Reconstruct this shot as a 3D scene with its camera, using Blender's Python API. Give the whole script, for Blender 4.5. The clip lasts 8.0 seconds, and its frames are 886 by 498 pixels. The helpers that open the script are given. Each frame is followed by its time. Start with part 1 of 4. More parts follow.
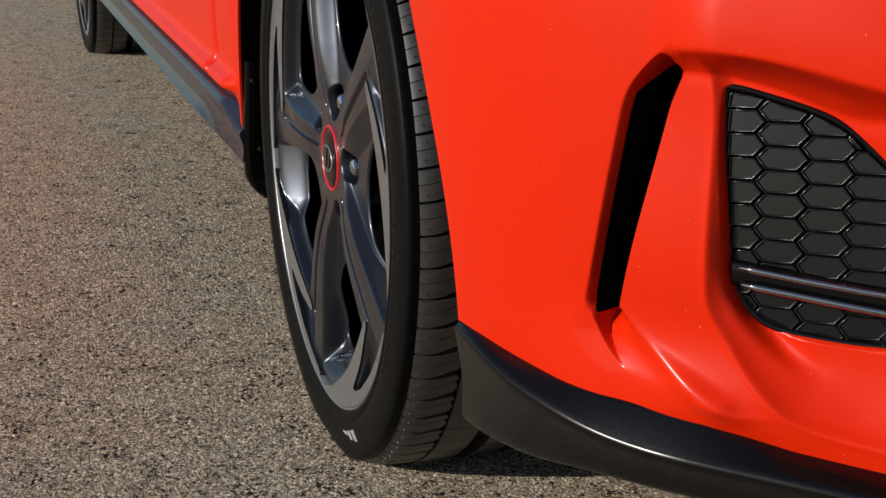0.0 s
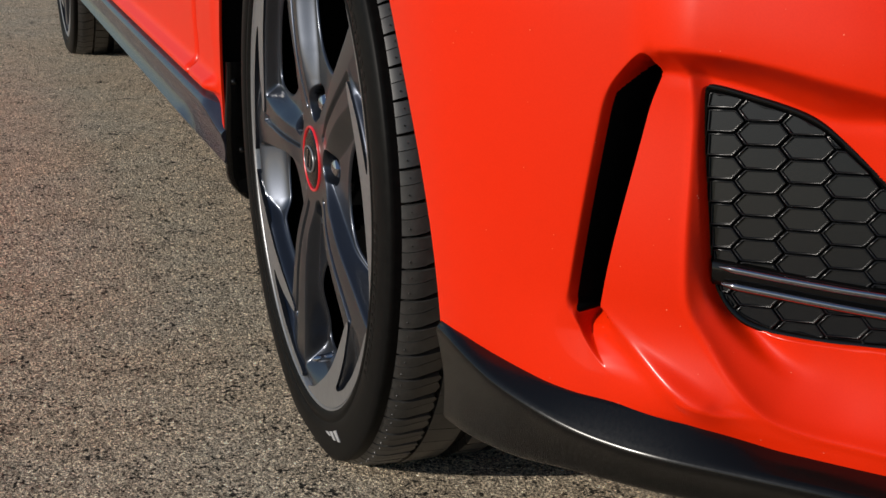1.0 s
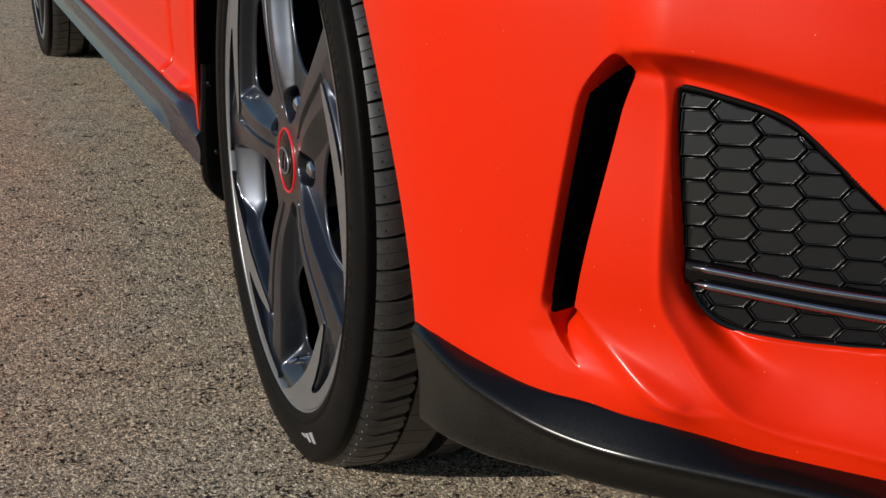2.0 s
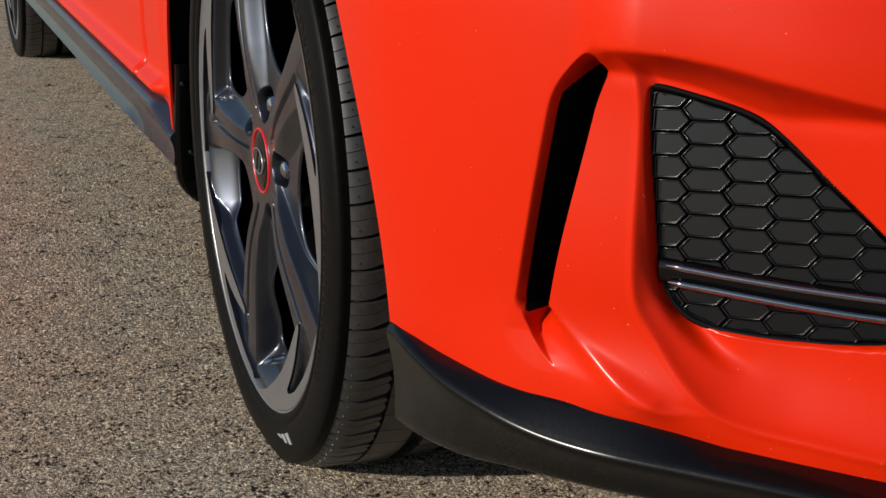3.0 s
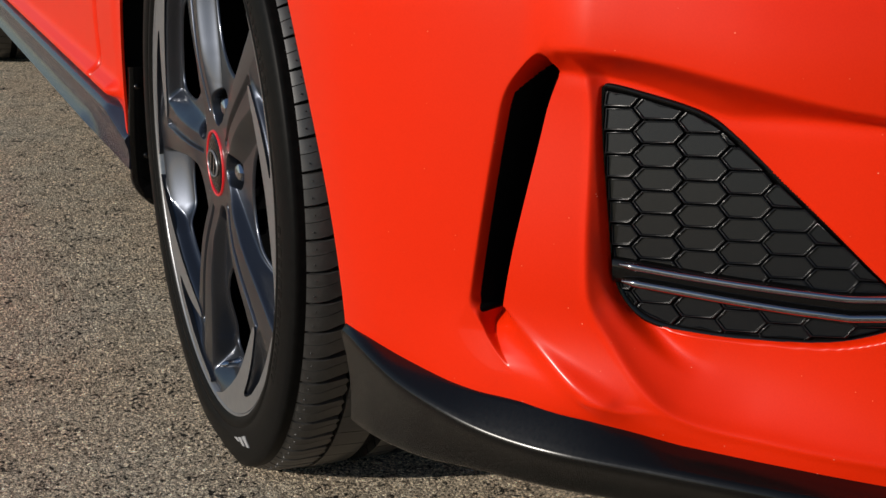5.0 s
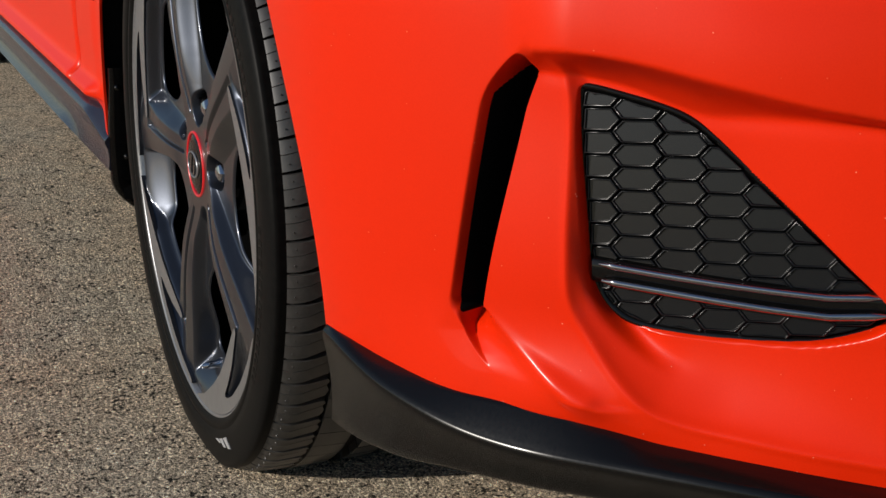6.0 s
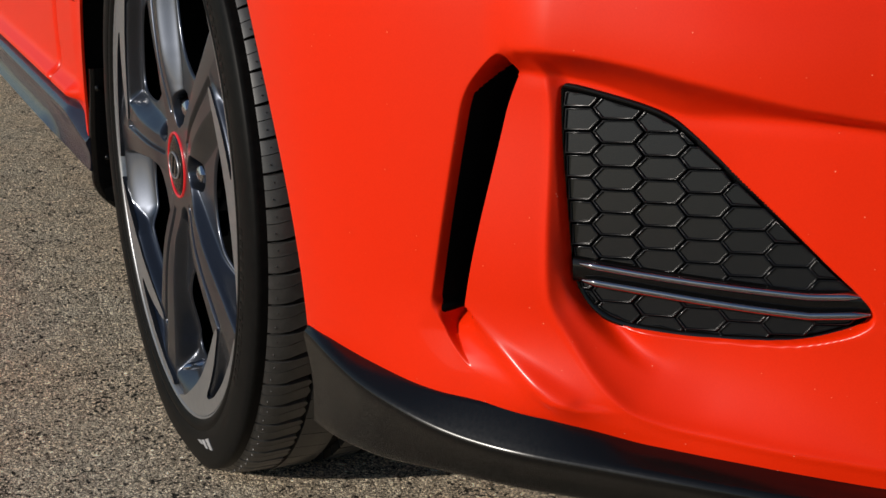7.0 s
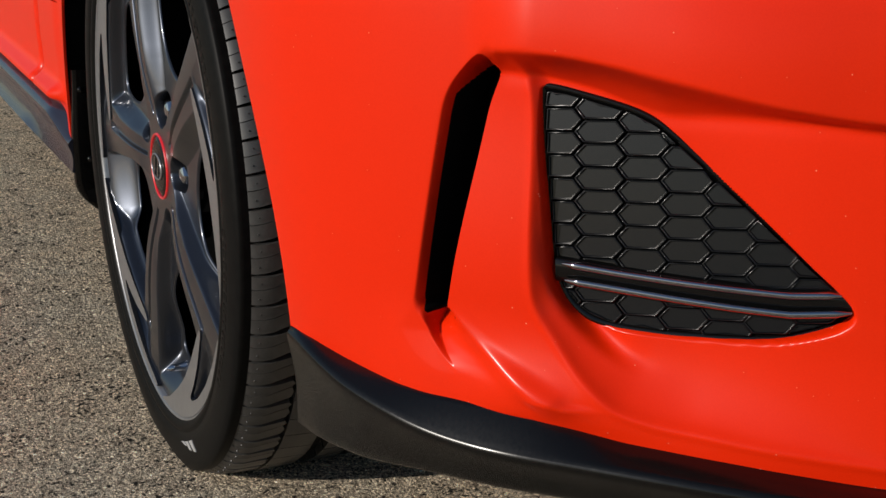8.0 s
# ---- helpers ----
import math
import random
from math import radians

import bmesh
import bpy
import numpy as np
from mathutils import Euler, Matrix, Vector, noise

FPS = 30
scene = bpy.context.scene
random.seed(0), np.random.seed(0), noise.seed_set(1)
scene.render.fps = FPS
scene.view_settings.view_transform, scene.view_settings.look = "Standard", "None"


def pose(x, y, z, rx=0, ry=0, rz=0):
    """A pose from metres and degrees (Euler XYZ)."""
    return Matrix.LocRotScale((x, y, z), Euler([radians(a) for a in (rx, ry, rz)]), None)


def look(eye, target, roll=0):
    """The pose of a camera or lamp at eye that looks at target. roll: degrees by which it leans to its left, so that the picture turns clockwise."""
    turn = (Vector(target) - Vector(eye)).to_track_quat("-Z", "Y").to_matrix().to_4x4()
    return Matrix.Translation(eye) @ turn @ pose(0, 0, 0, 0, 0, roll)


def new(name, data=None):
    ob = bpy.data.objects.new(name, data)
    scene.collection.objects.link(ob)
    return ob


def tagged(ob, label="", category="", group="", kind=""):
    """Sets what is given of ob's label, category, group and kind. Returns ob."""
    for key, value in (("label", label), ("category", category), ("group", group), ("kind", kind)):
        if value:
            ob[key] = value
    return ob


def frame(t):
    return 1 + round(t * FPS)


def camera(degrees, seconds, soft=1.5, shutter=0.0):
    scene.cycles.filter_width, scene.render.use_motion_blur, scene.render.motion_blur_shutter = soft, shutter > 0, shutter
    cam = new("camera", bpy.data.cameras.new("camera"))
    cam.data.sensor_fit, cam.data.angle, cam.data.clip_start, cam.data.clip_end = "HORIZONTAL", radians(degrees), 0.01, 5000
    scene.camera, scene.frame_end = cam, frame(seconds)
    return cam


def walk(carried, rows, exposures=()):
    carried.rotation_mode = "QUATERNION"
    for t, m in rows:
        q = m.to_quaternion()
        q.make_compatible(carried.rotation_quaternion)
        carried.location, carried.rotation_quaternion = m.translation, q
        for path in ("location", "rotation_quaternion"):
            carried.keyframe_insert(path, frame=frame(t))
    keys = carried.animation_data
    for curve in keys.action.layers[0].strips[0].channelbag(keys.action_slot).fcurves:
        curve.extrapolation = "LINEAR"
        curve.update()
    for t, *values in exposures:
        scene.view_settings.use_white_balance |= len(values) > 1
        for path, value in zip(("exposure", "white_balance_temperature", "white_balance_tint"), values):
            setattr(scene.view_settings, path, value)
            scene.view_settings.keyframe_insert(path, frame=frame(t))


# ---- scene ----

# ---------------------------------------------------------------- camera
# World: x ahead of the car, y towards its middle, z up; the front wheel's hub stands over the origin.
cam = camera(33.0, 8.0)
ROWS = [
    # seconds, x, y, z, yaw from +x, pitch, roll
    (0.0, 1.3361, -0.3130, 0.6257, 161.995, -16.341, -0.067),
    (0.5, 1.3371, -0.3127, 0.6259, 161.709, -16.330, -0.089),
    (1.0, 1.3375, -0.3118, 0.6268, 161.344, -16.367, -0.149),
    (1.5, 1.3378, -0.3106, 0.6259, 160.921, -16.315, -0.103),
    (3.0, 1.3392, -0.3080, 0.6267, 159.540, -16.335, -0.168),
    (3.5, 1.3392, -0.3064, 0.6268, 159.161, -16.339, -0.223),
    (4.0, 1.3400, -0.3058, 0.6268, 158.765, -16.319, -0.227),
    (4.5, 1.3402, -0.3048, 0.6268, 158.358, -16.317, -0.235),
    (6.0, 1.3415, -0.3026, 0.6269, 157.278, -16.306, -0.276),
    (6.5, 1.3418, -0.3024, 0.6271, 156.935, -16.310, -0.241),
    (7.0, 1.3419, -0.3010, 0.6272, 156.625, -16.320, -0.288),
    (7.5, 1.3422, -0.3002, 0.6273, 156.314, -16.318, -0.326),
    (8.0, 1.3429, -0.3000, 0.6273, 156.016, -16.306, -0.329),
]
walk(cam, [(t, pose(x, y, z, 90 + pitch, 0, yaw - 90) @ pose(0, 0, 0, 0, 0, roll)) for t, x, y, z, yaw, pitch, roll in ROWS],
     exposures=[(0.0, -0.26, 6600, 10), (8.0, -0.26, 6600, 10)])

# ---------------------------------------------------------------- light
SUN_AZ, SUN_EL = -84.0, 21.0  # degrees: turned from +x (minus: towards the side with the wheel), height
sky_world = bpy.data.worlds.new("sky")
scene.world = sky_world
sky_world.use_nodes = True
sn = sky_world.node_tree.nodes
sky = sn.new("ShaderNodeTexSky")
sky.sky_type, sky.sun_disc = "NISHITA", False
sky.dust_density, sky.ozone_density = 0.4, 2.5
sky.sun_elevation, sky.sun_rotation = radians(SUN_EL), radians(90 - SUN_AZ)
sn["Background"].inputs["Strength"].default_value = 0.095
sky_world.node_tree.links.new(sky.outputs[0], sn["Background"].inputs["Color"])
sun_data = bpy.data.lights.new("sun", "SUN")
sun_data.energy, sun_data.angle, sun_data.color = 4.7, radians(0.6), (1.0, 0.94, 0.86)
sun = new("sun", sun_data)
sun_dir = Vector((math.cos(radians(SUN_EL)) * math.cos(radians(SUN_AZ)), math.cos(radians(SUN_EL)) * math.sin(radians(SUN_AZ)), math.sin(radians(SUN_EL))))
sun.matrix_world = look(sun_dir * 20, (0, 0, 0))


# ---------------------------------------------------------------- materials
def material(name, colour, rough=0.5, metal=0.0, coat=0.0, spec=0.5):
    m = bpy.data.materials.new(name)
    m.use_nodes = True
    b = m.node_tree.nodes["Principled BSDF"]
    b.inputs["Base Color"].default_value = (*colour, 1)
    b.inputs["Roughness"].default_value = rough
    b.inputs["Metallic"].default_value = metal
    b.inputs["Coat Weight"].default_value = coat
    b.inputs["Coat Roughness"].default_value = 0.04
    b.inputs["Specular IOR Level"].default_value = spec
    return m


def node(m, kind, **sets):
    n = m.node_tree.nodes.new("ShaderNode" + kind)
    for key, value in sets.items():
        n.inputs[key.replace("_", " ")].default_value = value
    return n


def link(m, a, b):
    m.node_tree.links.new(a, b)


def coords(m, scale=(1, 1, 1)):
    c = node(m, "TexCoord")
    p = node(m, "Mapping")
    p.inputs["Scale"].default_value = scale
    link(m, c.outputs["Object"], p.inputs["Vector"])
    return p.outputs["Vector"]


def ramp(m, source, stops):
    r = node(m, "ValToRGB")
    while len(r.color_ramp.elements) < len(stops):
        r.color_ramp.elements.new(0.5)
    for e, (at, colour) in zip(r.color_ramp.elements, stops):
        e.position, e.color = at, (*colour, 1)
    link(m, source, r.inputs["Fac"])
    return r.outputs["Color"]


def vary(m, scale, detail, stops, target="Base Color", stretch=(1, 1, 1)):
    n = node(m, "TexNoise", Scale=scale, Detail=detail, Roughness=0.6)
    link(m, coords(m, stretch), n.inputs["Vector"])
    out = ramp(m, n.outputs["Fac"], stops)
    link(m, out, m.node_tree.nodes["Principled BSDF"].inputs[target])
    return out


def grey(v):
    return (v, v, v)


RED = material("red_paint", (0.60, 0.012, 0.002), 0.42, 0.0, 0.27, spec=0.10)
RED.node_tree.nodes["Principled BSDF"].inputs["Coat Roughness"].default_value = 0.21
vary(RED, 900, 2, [(0.30, (0.665, 0.0175, 0.0010)), (0.70, (0.695, 0.0205, 0.0012))])


def specks(m, scale, size, tone):
    """Sparse pale specks of dust."""
    b = m.node_tree.nodes["Principled BSDF"]
    old = b.inputs["Base Color"].links[0].from_socket
    cells = node(m, "TexVoronoi", Scale=scale)
    link(m, coords(m), cells.inputs["Vector"])
    near = ramp(m, cells.outputs["Distance"], [(size * 0.5, grey(1)), (size, grey(0))])
    some = ramp(m, cells.outputs["Color"], [(0.70, grey(0)), (0.80, grey(0.75))])
    both = node(m, "Math")
    both.operation = "MULTIPLY"
    link(m, near, both.inputs[0])
    link(m, some, both.inputs[1])
    mix = node(m, "Mix")
    mix.data_type = "RGBA"
    link(m, both.outputs[0], mix.inputs[0])
    link(m, old, mix.inputs[6])
    mix.inputs[7].default_value = (*tone, 1)
    link(m, mix.outputs[2], b.inputs["Base Color"])


specks(RED, 150.0, 0.080, (0.85, 0.35, 0.22))
BLACK_TRIM = material("satin_black_plastic", grey(0.003), 0.19, spec=0.37)
vary(BLACK_TRIM, 400, 4, [(0.3, grey(0.20)), (0.7, grey(0.25))], "Roughness")
GLOSS_BLACK = material("gloss_black_plastic", grey(0.003), 0.12, spec=0.35)
GRILLE_BLACK = material("grille_black", (0.0045, 0.0050, 0.0062), 0.24, spec=0.36)
RUBBER = material("tyre_rubber", grey(0.006), 0.45, spec=0.06)
vary(RUBBER, 130, 5, [(0.3, grey(0.004)), (0.7, (0.0072, 0.0070, 0.0066))])
TREAD = material("tread_rubber", grey(0.025), 0.40, spec=0.62)
vary(TREAD, 160, 6, [(0.3, (0.020, 0.0195, 0.0188)), (0.7, (0.040, 0.0389, 0.0375))])
PIP = material("worn_rubber_pip", (0.026, 0.0255, 0.0245), 0.5)
GUNMETAL = material("gunmetal_wheel_paint", (0.050, 0.057, 0.074), 0.33, 0.85, 0.6)
vary(GUNMETAL, 1500, 2, [(0.3, (0.045, 0.052, 0.066)), (0.7, (0.056, 0.063, 0.081))])
GUNMETAL.node_tree.nodes["Principled BSDF"].inputs["Coat Roughness"].default_value = 0.12
MACHINED = material("machined_alloy", (0.27, 0.275, 0.285), 0.36, 0.7, 0.3)
vary(MACHINED, 300, 4, [(0.3, (0.24, 0.245, 0.255)), (0.7, (0.30, 0.305, 0.315))], stretch=(0.2, 1, 1))
STEEL = material("bright_nut_steel", (0.58, 0.58, 0.60), 0.16, 1.0)
CHROME = material("chrome", (0.36, 0.36, 0.38), 0.07, 1.0)
SKIRT = material("dark_grey_skirt", (0.025, 0.026, 0.040), 0.22, 0.3, 0.4, spec=0.45)
vary(SKIRT, 1200, 2, [(0.3, (0.022, 0.023, 0.036)), (0.7, (0.028, 0.029, 0.044))])


def dusty_tread():
    """Brown dust on the running surface, less towards the shoulder."""
    m = TREAD
    b = m.node_tree.nodes["Principled BSDF"]
    old = b.inputs["Base Color"].links[0].from_socket
    c = node(m, "TexCoord")
    xyz = node(m, "SeparateXYZ")
    link(m, c.outputs["Object"], xyz.inputs[0])
    far = ramp(m, xyz.outputs["Y"], [(0.026, grey(0)), (0.040, grey(0.75)), (0.0500, grey(0.75)), (0.0525, grey(0))])
    mix = node(m, "Mix")
    mix.data_type = "RGBA"
    link(m, far, mix.inputs[0])
    link(m, old, mix.inputs[6])
    mix.inputs[7].default_value = (0.050, 0.042, 0.036, 1)
    link(m, mix.outputs[2], b.inputs["Base Color"])


dusty_tread()
# near-black for liners and cavities, with the cavities' shade put into the colour
DARK = material("cavity_shade_black", grey(0.003), 0.9, spec=0.08)
RING = material("red_ring", (0.6, 0.01, 0.015), 0.3, 0.0, 0.5)
LETTER = material("white_letters", grey(0.30), 0.5)

ASPHALT = material("chip_seal_asphalt", (0.2, 0.17, 0.14), 0.9, spec=0.25)


def asphalt_nodes():
    """Chippings of many tones in worn binder, with open pits in loose clusters, their shade painted in."""
    m = ASPHALT
    v = coords(m)

    def noise(scale, detail, rough=0.6):
        n = node(m, "TexNoise", Scale=scale, Detail=detail, Roughness=rough)
        link(m, v, n.inputs["Vector"])
        return n.outputs["Fac"]

    def times(a, b):
        x = node(m, "Mix")
        x.data_type, x.blend_type = "RGBA", "MULTIPLY"
        x.inputs[0].default_value = 1.0
        link(m, a, x.inputs[6])
        link(m, b, x.inputs[7])
        return x.outputs[2]

    def calc(kind, a, b):
        x = node(m, "Math")
        x.operation = kind
        link(m, a, x.inputs[0])
        if isinstance(b, float):
            x.inputs[1].default_value = b
        else:
            link(m, b, x.inputs[1])
        return x.outputs[0]

    cells = node(m, "TexVoronoi", Scale=310.0, Randomness=1.0)
    warp = node(m, "TexNoise", Scale=200.0, Detail=2.0)
    link(m, v, warp.inputs["Vector"])
    bent = node(m, "VectorMath")
    bent.operation = "MULTIPLY_ADD"
    link(m, warp.outputs["Color"], bent.inputs[0])
    bent.inputs[1].default_value = (0.006, 0.006, 0.006)
    link(m, v, bent.inputs[2])
    link(m, bent.outputs[0], cells.inputs["Vector"])
    chips = ramp(m, cells.outputs["Color"], [(0.0, (0.17, 0.14, 0.11)), (0.3, (0.29, 0.25, 0.20)), (0.6, (0.38, 0.335, 0.27)), (0.85, (0.52, 0.46, 0.375)), (1.0, (0.85, 0.79, 0.68))])
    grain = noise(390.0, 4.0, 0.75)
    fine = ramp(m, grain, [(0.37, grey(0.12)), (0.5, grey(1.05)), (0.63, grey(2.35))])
    # pits gather in patches; the shade in them is put into the colour
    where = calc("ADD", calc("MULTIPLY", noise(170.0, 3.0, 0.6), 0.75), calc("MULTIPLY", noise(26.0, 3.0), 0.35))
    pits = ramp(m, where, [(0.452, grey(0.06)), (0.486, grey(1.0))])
    tint = ramp(m, noise(6.0, 5.0), [(0.34, (1.50, 1.365, 1.205)), (0.5, (1.47, 1.385, 1.255)), (0.66, (1.425, 1.395, 1.31))])
    b = m.node_tree.nodes["Principled BSDF"]
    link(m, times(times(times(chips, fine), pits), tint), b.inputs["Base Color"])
    height = calc("ADD", calc("MULTIPLY", grain, 0.9), calc("MULTIPLY", noise(200.0, 4.0, 0.7), 1.2))
    height = calc("SUBTRACT", height, calc("MULTIPLY", cells.outputs["Distance"], 0.5))
    bump = node(m, "Bump", Strength=1.0, Distance=0.007)
    link(m, height, bump.inputs["Height"])
    link(m, bump.outputs["Normal"], b.inputs["Normal"])


asphalt_nodes()


# ---------------------------------------------------------------- mesh helpers
def part(name, bm, mat, parent, label=""):
    """Links a bmesh as one mesh object under a thing or a part."""
    me = bpy.data.meshes.new(name)
    bm.normal_update()
    bm.to_mesh(me)
    bm.free()
    for m in (mat if isinstance(mat, (list, tuple)) else [mat]):
        me.materials.append(m)
    ob = new(name, me)
    ob.parent = parent
    return tagged(ob, label)


def smooth(bm, angle=35.0):
    bm.normal_update()
    for f in bm.faces:
        f.smooth = True
    for e in bm.edges:
        if len(e.link_faces) == 2 and e.calc_face_angle(0) > radians(angle):
            e.smooth = False
    return bm


def sheet(points, closed_u=False, closed_v=False, keep=None, index=None):
    """A bmesh from a grid of points [i][j]; keep(i, j) drops quads, index(i, j) gives their material."""
    bm = bmesh.new()
    n, m = len(points), len(points[0])
    vs = [[bm.verts.new(p) for p in row] for row in points]
    for i in range(n if closed_u else n - 1):
        for j in range(m if closed_v else m - 1):
            if keep and not keep(i, j):
                continue
            i2, j2 = (i + 1) % n, (j + 1) % m
            f = bm.faces.new((vs[i][j], vs[i2][j], vs[i2][j2], vs[i][j2]))
            f.smooth = True
            if index:
                f.material_index = index(i, j)
    loose = [v for v in bm.verts if not v.link_faces]
    if loose:
        bmesh.ops.delete(bm, geom=loose, context="VERTS")
    return bm


def lathe(profile, segments=120, centre=(0, 0, 0)):
    """Turns (radius, y) pairs round the y axis."""
    rows = []
    for k in range(segments):
        a = 2 * math.pi * k / segments
        rows.append([(centre[0] + r * math.cos(a), centre[1] + y, centre[2] + r * math.sin(a)) for r, y in profile])
    return sheet(rows, closed_u=True)


def box(bm, x0, x1, y0, y1, z0, z1):
    v = [bm.verts.new(p) for p in ((x0, y0, z0), (x1, y0, z0), (x1, y1, z0), (x0, y1, z0), (x0, y0, z1), (x1, y0, z1), (x1, y1, z1), (x0, y1, z1))]
    for q in ((0, 3, 2, 1), (4, 5, 6, 7), (0, 1, 5, 4), (1, 2, 6, 5), (2, 3, 7, 6), (3, 0, 4, 7)):
        bm.faces.new([v[k] for k in q])
    return bm


def step(a, b, x):
    t = np.clip((np.asarray(x, float) - a) / (b - a), 0, 1)
    return t * t * (3 - 2 * t)


def inside(poly, x, y):
    """Which of the points lie in the polygon."""
    hit = np.zeros(np.shape(x), bool)
    for (x0, y0), (x1, y1) in zip(poly, poly[1:] + poly[:1]):
        if y0 != y1:
            hit ^= ((y0 > y) != (y1 > y)) & (x < (x1 - x0) * (y - y0) / (y1 - y0) + x0)
    return hit


def away(line, x, y):
    """The distance of the points from an open line."""
    best = np.full(np.shape(x), 9.0)
    for (x0, y0), (x1, y1) in zip(line, line[1:]):
        dx, dy = x1 - x0, y1 - y0
        t = np.clip(((x - x0) * dx + (y - y0) * dy) / (dx * dx + dy * dy + 1e-12), 0, 1)
        best = np.minimum(best, np.hypot(x - x0 - t * dx, y - y0 - t * dy))
    return best


def eased(values, table, reach):
    """Linear interpolation in a table, with its corners rounded off."""
    return sum(lines(values + q, table) for q in np.linspace(-reach, reach, 9)) / 9


def lines(values, table):
    """Linear interpolation in a table of (at, value)."""
    return np.interp(values, [a for a, _ in table], [b for _, b in table])


# ---------------------------------------------------------------- ground
GROUND = 0.043


def build_ground():
    def axis(lo, hi, pitch, far):
        mid = list(np.arange(lo, hi + 1e-9, pitch))
        out, d, x = [], pitch, hi
        while x < far:
            d *= 1.35
            x += d
            out.append(x)
        back, d, x = [], pitch, lo
        while x > -far:
            d *= 1.35
            x -= d
            back.append(x)
        return np.array(back[::-1] + mid + out)
    xs, ys = axis(-1.5, 0.40, 0.0036, 900), axis(-0.46, 0.32, 0.0036, 900)
    gx, gy = np.meshgrid(xs, ys, indexing="ij")
    near = step(-1.55, -1.2, gx) * step(0.45, 0.38, gx) * step(-0.48, -0.42, gy) * step(0.36, 0.30, gy)
    h = np.random.RandomState(3).uniform(-1, 0.4, gx.shape) * 0.0011 * near
    rows = [[(gx[i, j], gy[i, j], GROUND + h[i, j] - 0.0004) for j in range(len(ys))] for i in range(len(xs))]
    bm = sheet(rows)
    g = part("ground", bm, ASPHALT, None)
    tagged(g, "sunlit brown-grey chip seal asphalt with coarse stones", "ground", kind="structure")


build_ground()

# ---------------------------------------------------------------- the car
car = new("car")
tagged(car, "bright orange-red hatchback with black trim parked on asphalt", "car")

# The bumper's plan: from the wheel arch round the corner to the car's middle, at knee height.
PLAN = [(0.27, -0.005), (0.36, -0.004), (0.42, 0.006), (0.48, 0.03), (0.54, 0.066), (0.60, 0.115), (0.70, 0.215), (0.79, 0.36), (0.86, 0.6), (0.88, 0.9)]


def plan_table():
    q = [np.array(p) for p in PLAN]
    q = [2 * q[0] - q[1]] + q + [2 * q[-1] - q[-2]]
    out = []
    for i in range(1, len(q) - 2):
        a0, a1, a2, a3 = q[i - 1:i + 3]
        for k in range(60):
            t = k / 60
            out.append(0.5 * (2 * a1 + (a2 - a0) * t + (2 * a0 - 5 * a1 + 4 * a2 - a3) * t * t + (3 * a1 - a0 - 3 * a2 + a3) * t ** 3))
    out.append(q[-2])
    c = np.array(out)
    s = np.concatenate(([0], np.cumsum(np.linalg.norm(np.diff(c, axis=0), axis=1))))
    tan = np.gradient(c, axis=0)
    tan /= np.linalg.norm(tan, axis=1)[:, None]
    return c, s, tan


PLAN_C, PLAN_S, PLAN_T = plan_table()


def skin(s, z, depth=0.0):
    """A place on the bumper: s along its plan from the arch, height z, depth inwards."""
    s, z = np.asarray(s, float), np.asarray(z, float)
    x, y = np.interp(s, PLAN_S, PLAN_C[:, 0]), np.interp(s, PLAN_S, PLAN_C[:, 1])
    x = np.where(s < 0, PLAN_C[0, 0] + s, x)
    tx, ty = np.interp(s, PLAN_S, PLAN_T[:, 0]), np.interp(s, PLAN_S, PLAN_T[:, 1])
    d = 0.28 * (z - 0.5) ** 2 + np.where(z > 0.5, 0.5 * (z - 0.5) ** 2, 0) + depth
    return x - ty * d, y + tx * d, z


def flare(s, z):
    """The bumper's foot runs out towards the lip."""
    return 0.010 * step(0.335, 0.255, z) * step(0.16, 0.27, s)


def skin_frame(s, z, depth):
    """The pose of a small flat thing on the bumper: its x along s, its y up, its z outwards."""
    o = Vector([float(v) for v in skin(s, z, depth)])
    u = (Vector([float(v) for v in skin(s + 0.002, z, depth)]) - o).normalized()
    w = (Vector([float(v) for v in skin(s, z + 0.002, depth)]) - o).normalized()
    n = u.cross(w).normalized()
    w = n.cross(u)
    return Matrix((( u.x, w.x, n.x, o.x), (u.y, w.y, n.y, o.y), (u.z, w.z, n.z, o.z), (0, 0, 0, 1)))


FACET = [(0.2478, 0.3240), (0.2420, 0.3170), (0.2360, 0.3065), (0.2412, 0.2995), (0.2495, 0.2915), (0.2600, 0.2858), (0.2789, 0.2808), (0.2985, 0.2790), (0.3185, 0.2783), (0.3470, 0.2780)]
CREASE = [(0.2738, 0.3275), (0.2790, 0.3235), (0.2910, 0.3130), (0.3070, 0.3025), (0.3210, 0.2945), (0.3325, 0.2880), (0.3435, 0.2820), (0.3500, 0.2785)]
# the groove under the slot, from its top down: height, the wall's upper edge, the wall's foot, its depth
GROOVE = [(0.3300, 0.2488, 0.2728, 0.045), (0.3275, 0.2486, 0.2722, 0.045), (0.3225, 0.2497, 0.2640, 0.040), (0.3175, 0.2525, 0.2585, 0.029), (0.3125, 0.2558, 0.2580, 0.0195), (0.3100, 0.2575, 0.2592, 0.0145),
          (0.3060, 0.2597, 0.2615, 0.0118), (0.3015, 0.2635, 0.2657, 0.0086), (0.2955, 0.2693, 0.2722, 0.0036), (0.2895, 0.2762, 0.2795, 0.0007), (0.2860, 0.2805, 0.2830, 0.0)][::-1]
